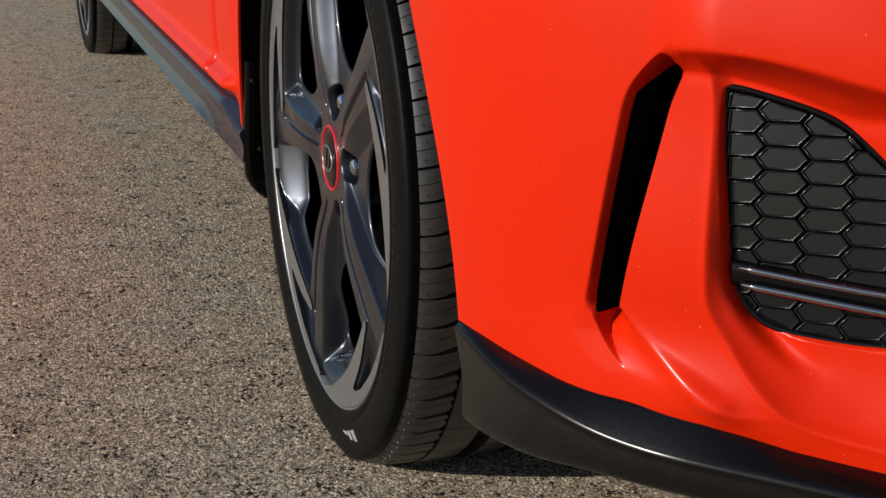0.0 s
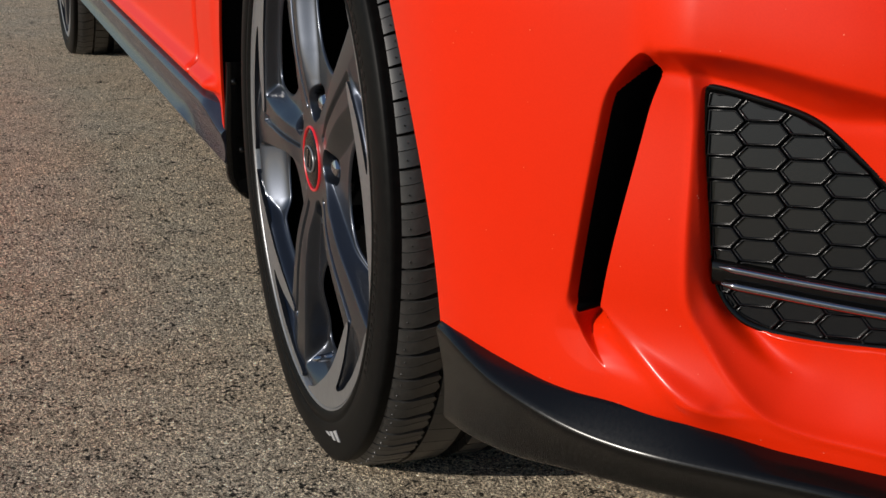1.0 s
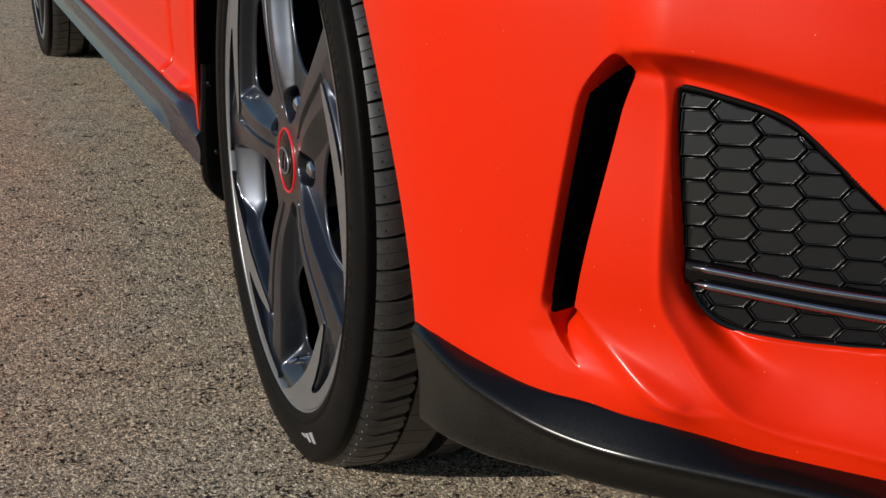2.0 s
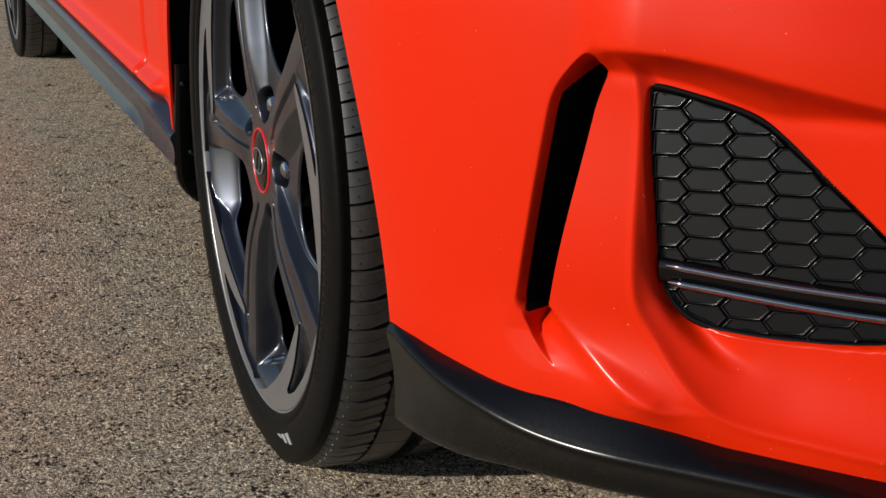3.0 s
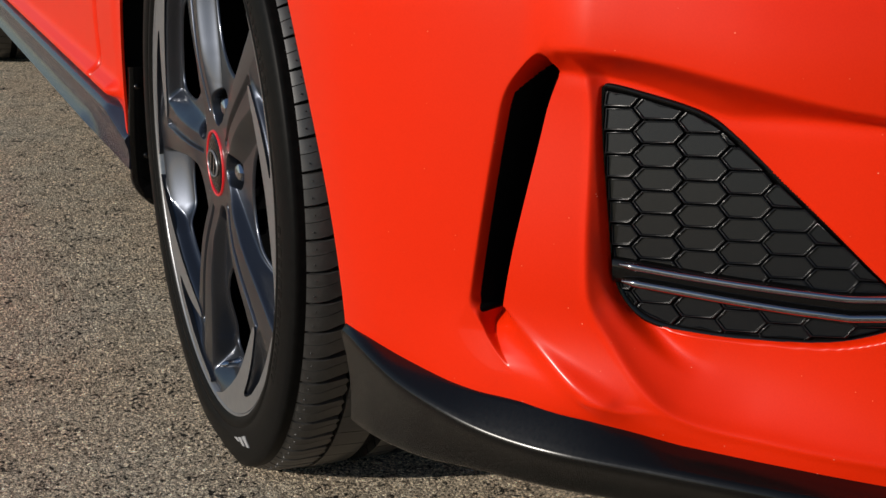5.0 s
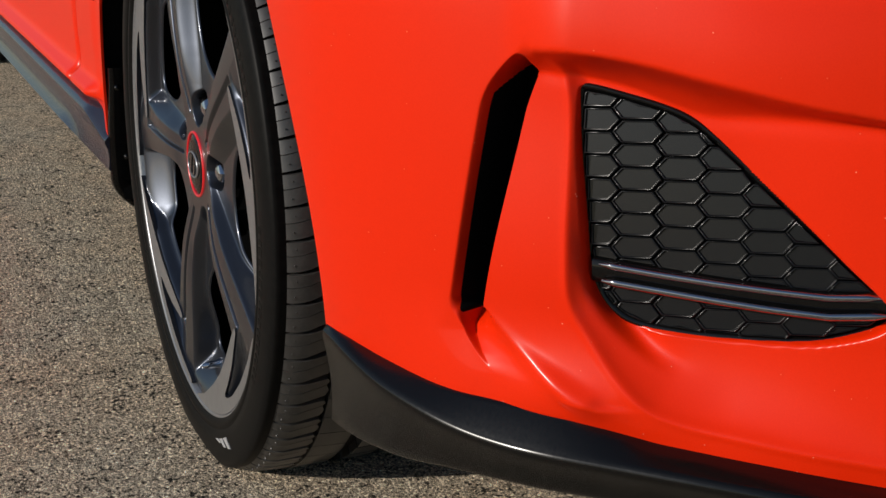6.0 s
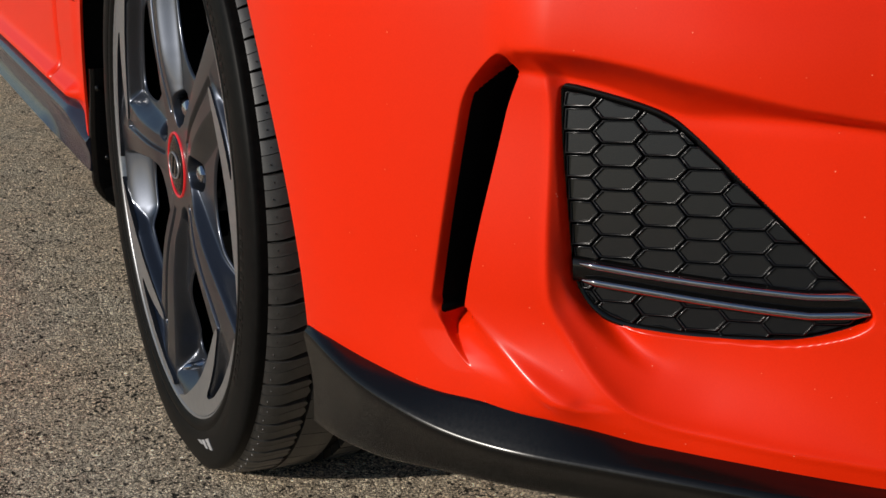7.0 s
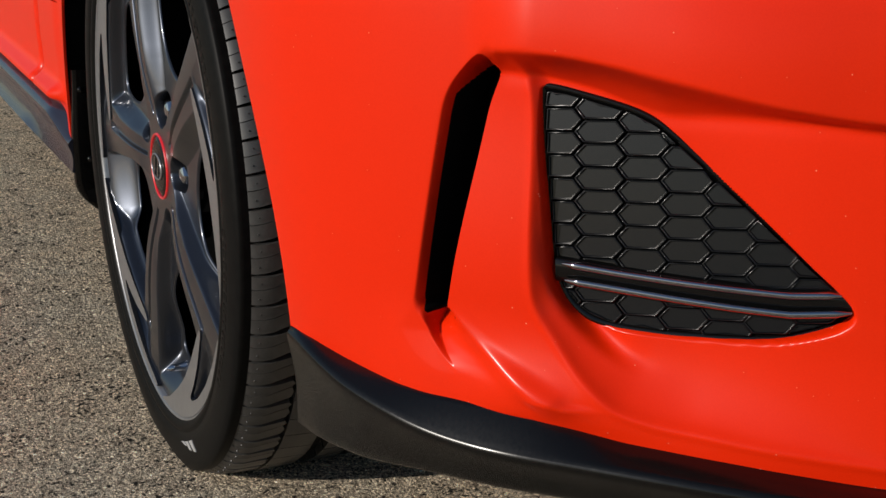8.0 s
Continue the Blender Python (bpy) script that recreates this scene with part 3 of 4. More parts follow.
# the bright blade: a leg that tapers inwards along the opening, and a thin strip along the rim
BLADE = polar([(0.2225, -14), (0.206, -3), (0.1975, 5), (0.1885, 14), (0.1825, 22), (0.1795, 29), (0.1800, 33), (0.1850, 33.5), (0.1905, 28), (0.2000, 21), (0.2090, 14), (0.2165, 8), (0.2205, 9.5),
               (0.2226, 16), (0.2235, 26), (0.2250, 36), (0.2285, 46)] + [(0.2335, 46 - 4 * k) for k in range(18)])
BLADE_Y = [(0.17, 0.0040), (0.19, 0.0036), (0.222, 0.0030), (0.234, 0.0026)]
# the spoke's two edges and the outer edge of the opening
SPOKE_LOW = [(0.040, 12), (0.048, 18), (0.060, 21), (0.075, 23), (0.10, 25), (0.13, 27), (0.24, 27.5)]
SPOKE_HIGH = [(0.040, -4), (0.046, -13), (0.055, -20), (0.075, -26.5), (0.10, -29), (0.24, -29)]
OPEN_RIM = [(-37, 0.2285), (-16, 0.2275), (-12, 0.222), (-3, 0.2055), (5, 0.197), (14, 0.188), (22, 0.182), (29, 0.179), (35, 0.178)]
FACE_Y = [(0.03, 0.0104), (0.036, 0.0108), (0.045, 0.0108), (0.055, 0.0102), (0.065, 0.0086), (0.08, 0.0064), (0.10, 0.0046), (0.13, 0.0040), (0.17, 0.0050), (0.20, 0.0055), (0.222, 0.0056), (0.234, 0.006)]


def rounded(points, n=6):
    """A smooth closed line through polar points, as x, y pairs."""
    q = [np.array(p) for p in polar(points)]
    out = []
    for i in range(len(q)):
        a0, a1, a2, a3 = q[i - 1], q[i], q[(i + 1) % len(q)], q[(i + 2) % len(q)]
        for k in range(n):
            t = k / n
            p = 0.5 * (2 * a1 + (a2 - a0) * t + (2 * a0 - 5 * a1 + 4 * a2 - a3) * t * t + (3 * a1 - a0 - 3 * a2 + a3) * t ** 3)
            out.append((float(p[0]), float(p[1])))
    # even steps, corners rounded off
    q = np.array(out + out[:1])
    run = np.concatenate(([0], np.cumsum(np.linalg.norm(np.diff(q, axis=0), axis=1))))
    at = np.linspace(0, run[-1], 121)[:-1]
    q = np.stack((np.interp(at, run, q[:, 0]), np.interp(at, run, q[:, 1])), 1)
    for _ in range(5):
        q = (np.roll(q, 1, 0) + 2 * q + np.roll(q, -1, 0)) / 4
    return [(float(a), float(b)) for a, b in q]


OPENING = rounded(WINDOW)


def turned(loop, degrees):
    c, s = math.cos(radians(degrees)), math.sin(radians(degrees))
    return [(x * c - y * s, x * s + y * c) for x, y in loop]


def rim_depth(px, py):
    """How far the rim's face lies behind its plane, in the frame of one fifth."""
    r = np.hypot(px, py)
    rel = np.degrees(np.arctan2(py, px))
    arc = r * radians(1)
    face = eased(r, FACE_Y, 0.010)
    low = (eased(r, SPOKE_LOW, 0.016) - rel) * arc
    high = (rel - eased(r, SPOKE_HIGH, 0.010)) * arc
    rim = lines(rel, OPEN_RIM) - r
    hub = r - 0.041
    # between the spokes the face falls to a bowl round the nut; under the rim it is scooped out
    bowl = lines(r, [(0.04, 0.012), (0.048, 0.0150), (0.060, 0.0170), (0.075, 0.0182), (0.10, 0.0190), (0.16, 0.0195)])
    t = np.clip((r - 0.196) / 0.0315, 0, 1)
    scoop = 0.0300 - 0.0240 * (0.35 * t + 0.65 * step(0, 1, t))
    floor = bowl + np.where(r > 0.125, (scoop - bowl) * (1 - step(-12, -4, rel)) * step(0.125, 0.185, r), 0.0)
    slant = np.clip(low / 0.015, 0, 1)
    slant = 0.55 * slant + 0.45 * step(0, 1, slant)
    drop = slant * step(0.0, 0.0060, high) * step(0.0, 0.006, hub) * np.where(rel < -13, step(-0.001, 0.003, rim), step(0.0, 0.0045, rim))
    y = face + (floor - face) * drop
    # a shallow channel along each spoke, open to the pocket behind the blade
    on = rel + np.where(rel < -20, 72, 0)
    lane = np.abs(on - (33.4 + 10 * (r - 0.11))) * arc
    wide = 0.0035 + 0.012 * np.clip(r - 0.06, 0, 0.1)
    lane_end = step(0.046, 0.056, r) * (1 - step(0.181, 0.187, r))
    y = y + 0.0042 * (1 - step(wide - 0.0020, wide + 0.0003, lane)) * lane_end * (drop < 0.02)
    # the spoke's face falls away a little towards its trailing edge
    y = y + 0.0016 * np.clip((on - 36.5) / 6.5, 0, 1) ** 1.5 * step(0.07, 0.10, r) * (1 - drop) * (on > 20)
    # the pocket between blade and rim, into which the spoke runs out
    leg = lines(on, [(5.5, 0.2230), (8, 0.2165), (14, 0.2090), (21, 0.2000), (28, 0.1905), (33, 0.1860), (38, 0.190), (43, 0.198), (47, 0.215), (50, 0.226)])
    sunk = step(0.0, 0.0060, r - leg) * (1 - step(0.2215, 0.2250, r)) * step(5.5, 9.0, on) * (1 - step(44, 52, on))
    y = y + lines(on, [(8, 0.006), (18, 0.0090), (25, 0.0075), (30, 0.0030), (36, 0.0)]) * sunk * (1 - drop)
    # the seat of the blade
    seat = np.where(inside(BLADE, px, py), step(0.0006, 0.002, away(BLADE + BLADE[:1], px, py)), 0.0)
    y = y + (lines(r, BLADE_Y) + 0.0022 - y) * seat
    well = np.hypot(px - 0.057 * math.cos(radians(4)), py - 0.057 * math.sin(radians(4)))
    return y + 0.030 * (1 - step(0.0140, 0.0170, well))


def rim_face():
    nr, na = 210, 1400
    rr = np.linspace(0.030, 0.2335, nr)
    aa = np.arange(na) * 360.0 / na
    r, a = np.meshgrid(rr, aa, indexing="ij")
    turn = 72 * np.floor((a + 37) / 72)
    rel = a - turn
    px, py = r * np.cos(np.radians(rel)), r * np.sin(np.radians(rel))
    win = inside(OPENING, px, py)
    # vertices just inside an opening move onto its edge
    near = win & ~(np.roll(win, 1, 0) & np.roll(win, -1, 0) & np.roll(win, 1, 1) & np.roll(win, -1, 1) & np.roll(np.roll(win, 1, 0), 1, 1) & np.roll(np.roll(win, -1, 0), 1, 1)
                   & np.roll(np.roll(win, 1, 0), -1, 1) & np.roll(np.roll(win, -1, 0), -1, 1))
    line = np.array(OPENING + OPENING[:1])
    for i, j in zip(*np.nonzero(near)):
        p = np.array((px[i, j], py[i, j]))
        seg = line[1:] - line[:-1]
        t = np.clip(((p - line[:-1]) * seg).sum(1) / (seg ** 2).sum(1), 0, 1)
        foot = line[:-1] + seg * t[:, None]
        k = np.argmin(((foot - p) ** 2).sum(1))
        px[i, j], py[i, j] = foot[k]
    y = rim_depth(px, py)
    c, sn_ = np.cos(np.radians(turn)), np.sin(np.radians(turn))
    wx, wz = px * c - py * sn_, px * sn_ + py * c
    gone = win & ~near
    rows = [[(wx[i, j], float(y[i, j]), wz[i, j]) for i in range(nr)] for j in range(na)]

    def keep(j, i):
        j2 = (j + 1) % na
        return not (gone[i, j] or gone[i + 1, j] or gone[i, j2] or gone[i + 1, j2])

    # the nut wells take the cavity black: their shade is painted
    sunk = np.hypot(px - 0.057 * math.cos(radians(4)), py - 0.057 * math.sin(radians(4))) < 0.0158
    bm = sheet(rows, closed_u=True, keep=keep, index=lambda j, i: 1 if sunk[i, j] else 0)
    # the openings' flanks
    ox, oy = np.array([p[0] for p in OPENING]), np.array([p[1] for p in OPENING])
    top = rim_depth(ox, oy)
    n = len(ox)
    depth = np.full(n, 0.12)
    inward = 1.0 if sum(ox[i - 1] * oy[i] - ox[i] * oy[i - 1] for i in range(n)) > 0 else -1.0
    for k in range(5):
        t = radians(72 * k)
        rings = []
        for inset, drop in ((0.0, 0.0), (0.0005, 0.0012), (0.0012, 0.004), (0.002, 0.010), (0.0022, 0.020)):
            ring = []
            for i in range(n):
                tx, tz = ox[(i + 1) % n] - ox[i - 1], oy[(i + 1) % n] - oy[i - 1]
                tl = math.hypot(tx, tz) * inward
                x, z = ox[i] - tz / tl * inset, oy[i] + tx / tl * inset
                ring.append(bm.verts.new((x * math.cos(t) - z * math.sin(t), float(top[i]) + drop * depth[i], x * math.sin(t) + z * math.cos(t))))
            rings.append(ring)
        for lo, hi in zip(rings, rings[1:]):
            for i in range(n):
                f = bm.faces.new((lo[i - 1], lo[i], hi[i], hi[i - 1]))
                f.smooth = True
    return bm


def blade_face():
    """The turned, bright face of one blade."""
    bm = bmesh.new()
    edges = []
    for loop in (BLADE,):
        fine = []
        for (x0, y0), (x1, y1) in zip(loop, loop[1:] + loop[:1]):
            n = max(1, int(math.hypot(x1 - x0, y1 - y0) / 0.003))
            fine += [(x0 + (x1 - x0) * k / n, y0 + (y1 - y0) * k / n) for k in range(n)]
        for _ in range(4):
            fine = [((fine[k - 1][0] + 2 * fine[k][0] + fine[(k + 1) % len(fine)][0]) / 4, (fine[k - 1][1] + 2 * fine[k][1] + fine[(k + 1) % len(fine)][1]) / 4) for k in range(len(fine))]
        vs = [bm.verts.new((x, float(lines(min(math.hypot(x, y), 0.234), BLADE_Y)), y)) for x, y in fine]
        edges += [bm.edges.new((vs[k - 1], vs[k])) for k in range(len(vs))]
    bmesh.ops.triangle_fill(bm, use_beauty=True, edges=edges)
    bmesh.ops.recalc_face_normals(bm, faces=bm.faces)
    bm.normal_update()
    walls = bmesh.ops.extrude_edge_only(bm, edges=[e for e in bm.edges if len(e.link_faces) == 1])
    for v in walls["geom"]:
        if isinstance(v, bmesh.types.BMVert):
            v.co.y += 0.0045
    bm.normal_update()
    for f in bm.faces:
        f.material_index = 0 if abs(f.normal.y) > 0.5 else 1
    return bm


R_TYRE = 0.2905


def tread_profile(y0, y1, r_top, shoulder):
    """(radius, y) of a block across the tread."""
    if shoulder == "outer":
        return [(r_top - 0.0150, y0 - 0.0020), (r_top - 0.0092, y0 + 0.0038), (r_top - 0.0052, y0 + 0.0088), (r_top - 0.0025, y0 + 0.0150), (r_top - 0.0009, y0 + 0.0225), (r_top, y1 - 0.001), (0.281, y1)]
    return [(0.281, y0), (r_top - 0.0005, y0), (r_top, y0 + 0.001), (r_top, y1 - 0.001), (r_top - 0.0005, y1), (0.281, y1)]


def block_into(bm, prof, a0, a1, skew=0.0, pip=None, jag=0.0, taper=0.0):
    rows = []
    n = 3
    for k in range(n):
        f = k / (n - 1)
        row = []
        for r, y in prof:
            a = a0 + (a1 - a0) * f + skew * (y - prof[0][1]) ** 2 * 20 - taper * f * max(0.0, y - prof[0][1]) / 0.045
            row.append(bm.verts.new((r * math.cos(a), y + (jag if k == 1 and y > prof[0][1] + 0.02 else 0), r * math.sin(a))))
        rows.append(row)
    for p, q in zip(rows, rows[1:]):
        for j in range(len(prof) - 1):
            f = bm.faces.new((p[j], q[j], q[j + 1], p[j + 1]))
            f.smooth = 0 < j < len(prof) - 2
    bm.faces.new(rows[0])
    bm.faces.new(rows[-1][::-1])
    if pip:
        r, y = pip
        am = (a0 + a1) / 2
        c = Vector((r * math.cos(am), y, r * math.sin(am)))
        up = Vector((math.cos(am), -0.15, math.sin(am))).normalized()
        s1 = Vector((0, 1, 0)) * 0.0009
        s2 = up.cross(Vector((0, 1, 0))).normalized() * 0.0009
        base = [bm.verts.new(c - up * 0.001 + k) for k in (s1, s2, -s1, -s2)]
        tip = [bm.verts.new(c + up * 0.0006 + k * 0.7) for k in (s1, s2, -s1, -s2)]
        for k in range(4):
            bm.faces.new((base[k - 1], base[k], tip[k], tip[k - 1])).material_index = 1
        bm.faces.new(tip).material_index = 1


def mesh_of(name, bm, mat):
    me = bpy.data.meshes.new(name)
    bmesh.ops.recalc_face_normals(bm, faces=bm.faces)
    bm.to_mesh(me)
    bm.free()
    for m in (mat if isinstance(mat, (list, tuple)) else [mat]):
        me.materials.append(m)
    return me


PITCHES = 68
RIM_DATA = {}


def build_wheel(name, hub, near):
    wheel = new(name)
    wheel.parent = car
    wheel.matrix_basis = Matrix.Translation(hub)
    # carcass
    prof = [(0.2335, 0.006), (0.2365, 0.001), (0.2415, -0.0015), (0.2450, -0.0012), (0.2462, 0.0002), (0.2475, -0.0014), (0.258, -0.0026), (0.268, -0.0022), (0.276, -0.0004), (0.2815, 0.0018), (0.2825, 0.0034), (0.2828, 0.006), (0.2828, 0.02),
            (0.283, 0.11), (0.2828, 0.20), (0.281, 0.217), (0.270, 0.225), (0.250, 0.226), (0.232, 0.216)]
    tyre = part("tyre", lathe(prof, 180), RUBBER, wheel, "black low-profile tyre with lightly dusty tread")
    # rim face
    if "face" not in RIM_DATA:
        RIM_DATA["face"] = mesh_of("rim_face", smooth(rim_face(), 75), [GUNMETAL, DARK])
        RIM_DATA["blade"] = mesh_of("machined_blade", smooth(blade_face(), 30), [MACHINED, GUNMETAL])
    face = new("rim_face", RIM_DATA["face"])
    face.parent = wheel
    tagged(face, "gunmetal five-spoke alloy rim")
    for k in range(5):
        blade = new("machined_blade", RIM_DATA["blade"])
        blade.parent = wheel
        blade.matrix_basis = Matrix.Rotation(-radians(72 * k), 4, "Y")
        tagged(blade, "bright machined blade at the spoke's end")
    part("rim_flange", lathe([(0.2320, 0.012), (0.2328, 0.0050), (0.2340, 0.0026), (0.2356, 0.0014), (0.2368, 0.0020), (0.2372, 0.006)], 180), MACHINED, wheel, "bright turned rim edge")
    # barrel, disc and an added backing in near-black: painted shade behind the spokes
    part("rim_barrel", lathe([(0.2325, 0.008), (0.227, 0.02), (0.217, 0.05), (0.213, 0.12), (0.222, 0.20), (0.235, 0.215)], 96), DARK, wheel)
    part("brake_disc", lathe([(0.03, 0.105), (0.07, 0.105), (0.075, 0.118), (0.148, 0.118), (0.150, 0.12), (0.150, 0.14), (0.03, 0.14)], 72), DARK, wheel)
    part("shade_backing", lathe([(0.001, 0.15), (0.222, 0.15), (0.222, 0.156), (0.001, 0.158)], 48), DARK, wheel)
    part("centre_cap", lathe([(0.0005, 0.0078), (0.022, 0.0086), (0.0285, 0.0098), (0.0290, 0.013), (0.031, 0.014)], 64), GLOSS_BLACK, wheel, "dark grey centre cap")
    part("cap_ring", lathe([(0.0286, 0.0105), (0.0290, 0.0092), (0.0300, 0.0088), (0.0309, 0.0092), (0.0313, 0.0112)], 64), RING, wheel, "thin red ring round the centre cap")
    if near:
        for a0, tall in ((-72.0, 0.004), (-68.5, 0.009), (-65.0, 0.012)):
            quad = [(0.2545, a0), (0.2545, a0 + 2.4), (0.2545 + tall, a0 + 4.6), (0.2545 + tall * 0.9, a0 + 3.0)]
            bm = bmesh.new()
            low = [bm.verts.new((r * math.cos(radians(a)), -0.0020, r * math.sin(radians(a)))) for r, a in quad]
            high = [bm.verts.new((r * math.cos(radians(a)), -0.0032, r * math.sin(radians(a)))) for r, a in quad]
            bm.faces.new(high)
            for k in range(4):
                bm.faces.new((low[k - 1], low[k], high[k], high[k - 1]))
            part("sidewall_mark", bm, LETTER, wheel, "small white bar on the sidewall")
        for a0, a1, count in ((-32, 2, 17), (24, 60, 16)):
            for k in range(count):
                a = a0 + (a1 - a0) * k / count
                w = 0.9 + 0.5 * ((k * 7) % 3) / 2
                quad = [(0.253, a), (0.253, a + w), (0.261, a + w), (0.261, a)]
                bm = bmesh.new()
                low = [bm.verts.new((r * math.cos(radians(q)), -0.0016, r * math.sin(radians(q)))) for r, q in quad]
                high = [bm.verts.new((r * math.cos(radians(q)), -0.0027, r * math.sin(radians(q)))) for r, q in quad]
                bm.faces.new(high)
                for q in range(4):
                    bm.faces.new((low[q - 1], low[q], high[q], high[q - 1]))
                part("raised_bar", bm, RUBBER, wheel)
    # oval emblem, plain
    rows = []
    for k in range(36):
        a = 2 * math.pi * k / 36
        rows.append([((0.0185 + o) * math.cos(a), 0.0078 - h, (0.0122 + o) * math.sin(a)) for o, h in ((-0.0012, 0.0), (-0.0012, 0.0012), (0.0002, 0.0012), (0.0004, 0.0))])
    part("emblem", sheet(rows, closed_u=True), MACHINED, wheel, "plain oval chrome emblem")
    bm = bmesh.new()
    for x in (-0.0075, 0.0045):
        box(bm, x, x + 0.0032, 0.0068, 0.0082, -0.0095, 0.0095)
    for v in bm.verts:
        v.co.x += 0.35 * v.co.z
    part("emblem_bar", bm, CHROME, wheel, "two plain slanted chrome bars")
    for k in range(5):
        a = radians(72 * k + 4)
        c = Vector((0.057 * math.cos(a), 0, 0.057 * math.sin(a)))
        bm = bmesh.new()
        rows = []
        for r, y in ((0.0102, 0.060), (0.0102, 0.026), (0.0096, 0.0195), (0.0080, 0.0165), (0.0045, 0.0148), (0.0003, 0.0142)):
            rows.append([(c.x + r * math.cos(radians(60 * j)), y, c.z + r * math.sin(radians(60 * j))) for j in range(6)])
        bm.free()
        part("wheel_nut", smooth(sheet(rows, closed_v=True), 25), STEEL, wheel, "bright hexagonal wheel nut")
    # valve
    rows = []
    va = radians(-93)
    vc = Vector((0.204 * math.cos(va), 0.010, 0.204 * math.sin(va)))
    for k, r in enumerate((0.006, 0.0055, 0.004, 0.004, 0.0035, 0.0005)):
        rows.append([(vc.x + r * math.cos(radians(45 * j)), vc.y + 0.02 - 0.0045 * k, vc.z + r * math.sin(radians(45 * j))) for j in range(8)])
    part("valve", sheet(rows, closed_v=True), STEEL, wheel, "short metal valve stem")
    # tread: outer shoulder blocks and the next rib singly, the rest joined
    step_a = 2 * math.pi / PITCHES
    outer = tread_profile(0.0055, 0.049, R_TYRE, "outer")
    rib = tread_profile(0.0520, 0.084, R_TYRE + 0.001, "")
    rest = bmesh.new()
    if near:
        bm = bmesh.new()
        block_into(bm, outer, 0, step_a * 0.472, 0.9, (R_TYRE - 0.0038, 0.0165), 0.0026)
        m1 = mesh_of("tread_block", smooth(bm, 28), [TREAD, PIP])
        bm = bmesh.new()
        block_into(bm, outer, 0, step_a * 0.455, 0.9, (R_TYRE - 0.0036, 0.018), 0.0026, taper=step_a * 0.20)
        m2 = mesh_of("tread_block", smooth(bm, 28), [TREAD, PIP])
        bm = bmesh.new()
        block_into(bm, rib, 0, step_a * 0.97, -0.8)
        m3 = mesh_of("tread_block", smooth(bm, 28), TREAD)
        for k in range(PITCHES):
            for me, at in ((m1, 0.0), (m2, 0.500), (m3, 0.25)):
                ob = new("tread_block", me)
                ob.parent = wheel
                ob.matrix_basis = Matrix.Rotation(-(k + at) * step_a, 4, "Y")
    else:
        for k in range(PITCHES):
            block_into(rest, outer, k * step_a, (k + 0.465) * step_a, 0.9)
            block_into(rest, outer, (k + 0.485) * step_a, (k + 0.91) * step_a, 0.9)
            block_into(rest, rib, k * step_a, (k + 0.93) * step_a, -0.6)
    for y0, y1, shift, skew in ((0.100, 0.126, 0.3, 0.5), (0.138, 0.165, 0.1, -0.5), (0.177, 0.214, 0.6, 0.4)):
        prof2 = tread_profile(y0, y1, R_TYRE + (0.001 if y0 < 0.17 else -0.001), "")
        for k in range(PITCHES):
            block_into(rest, prof2, (k + shift) * step_a, (k + shift + 0.9) * step_a, skew)
    tread = new("inner_tread", mesh_of("inner_tread", smooth(rest, 28), TREAD))
    tread.parent = wheel
    tagged(tread, kind="stuff")
    return wheel


front = build_wheel("front_wheel", HUB, True)
tagged(front, "gunmetal alloy wheel with red-ringed cap and black tyre")
rear = build_wheel("rear_wheel", HUB + Vector((-2.58, 0, 0)), False)
tagged(rear, "gunmetal alloy wheel with black tyre")


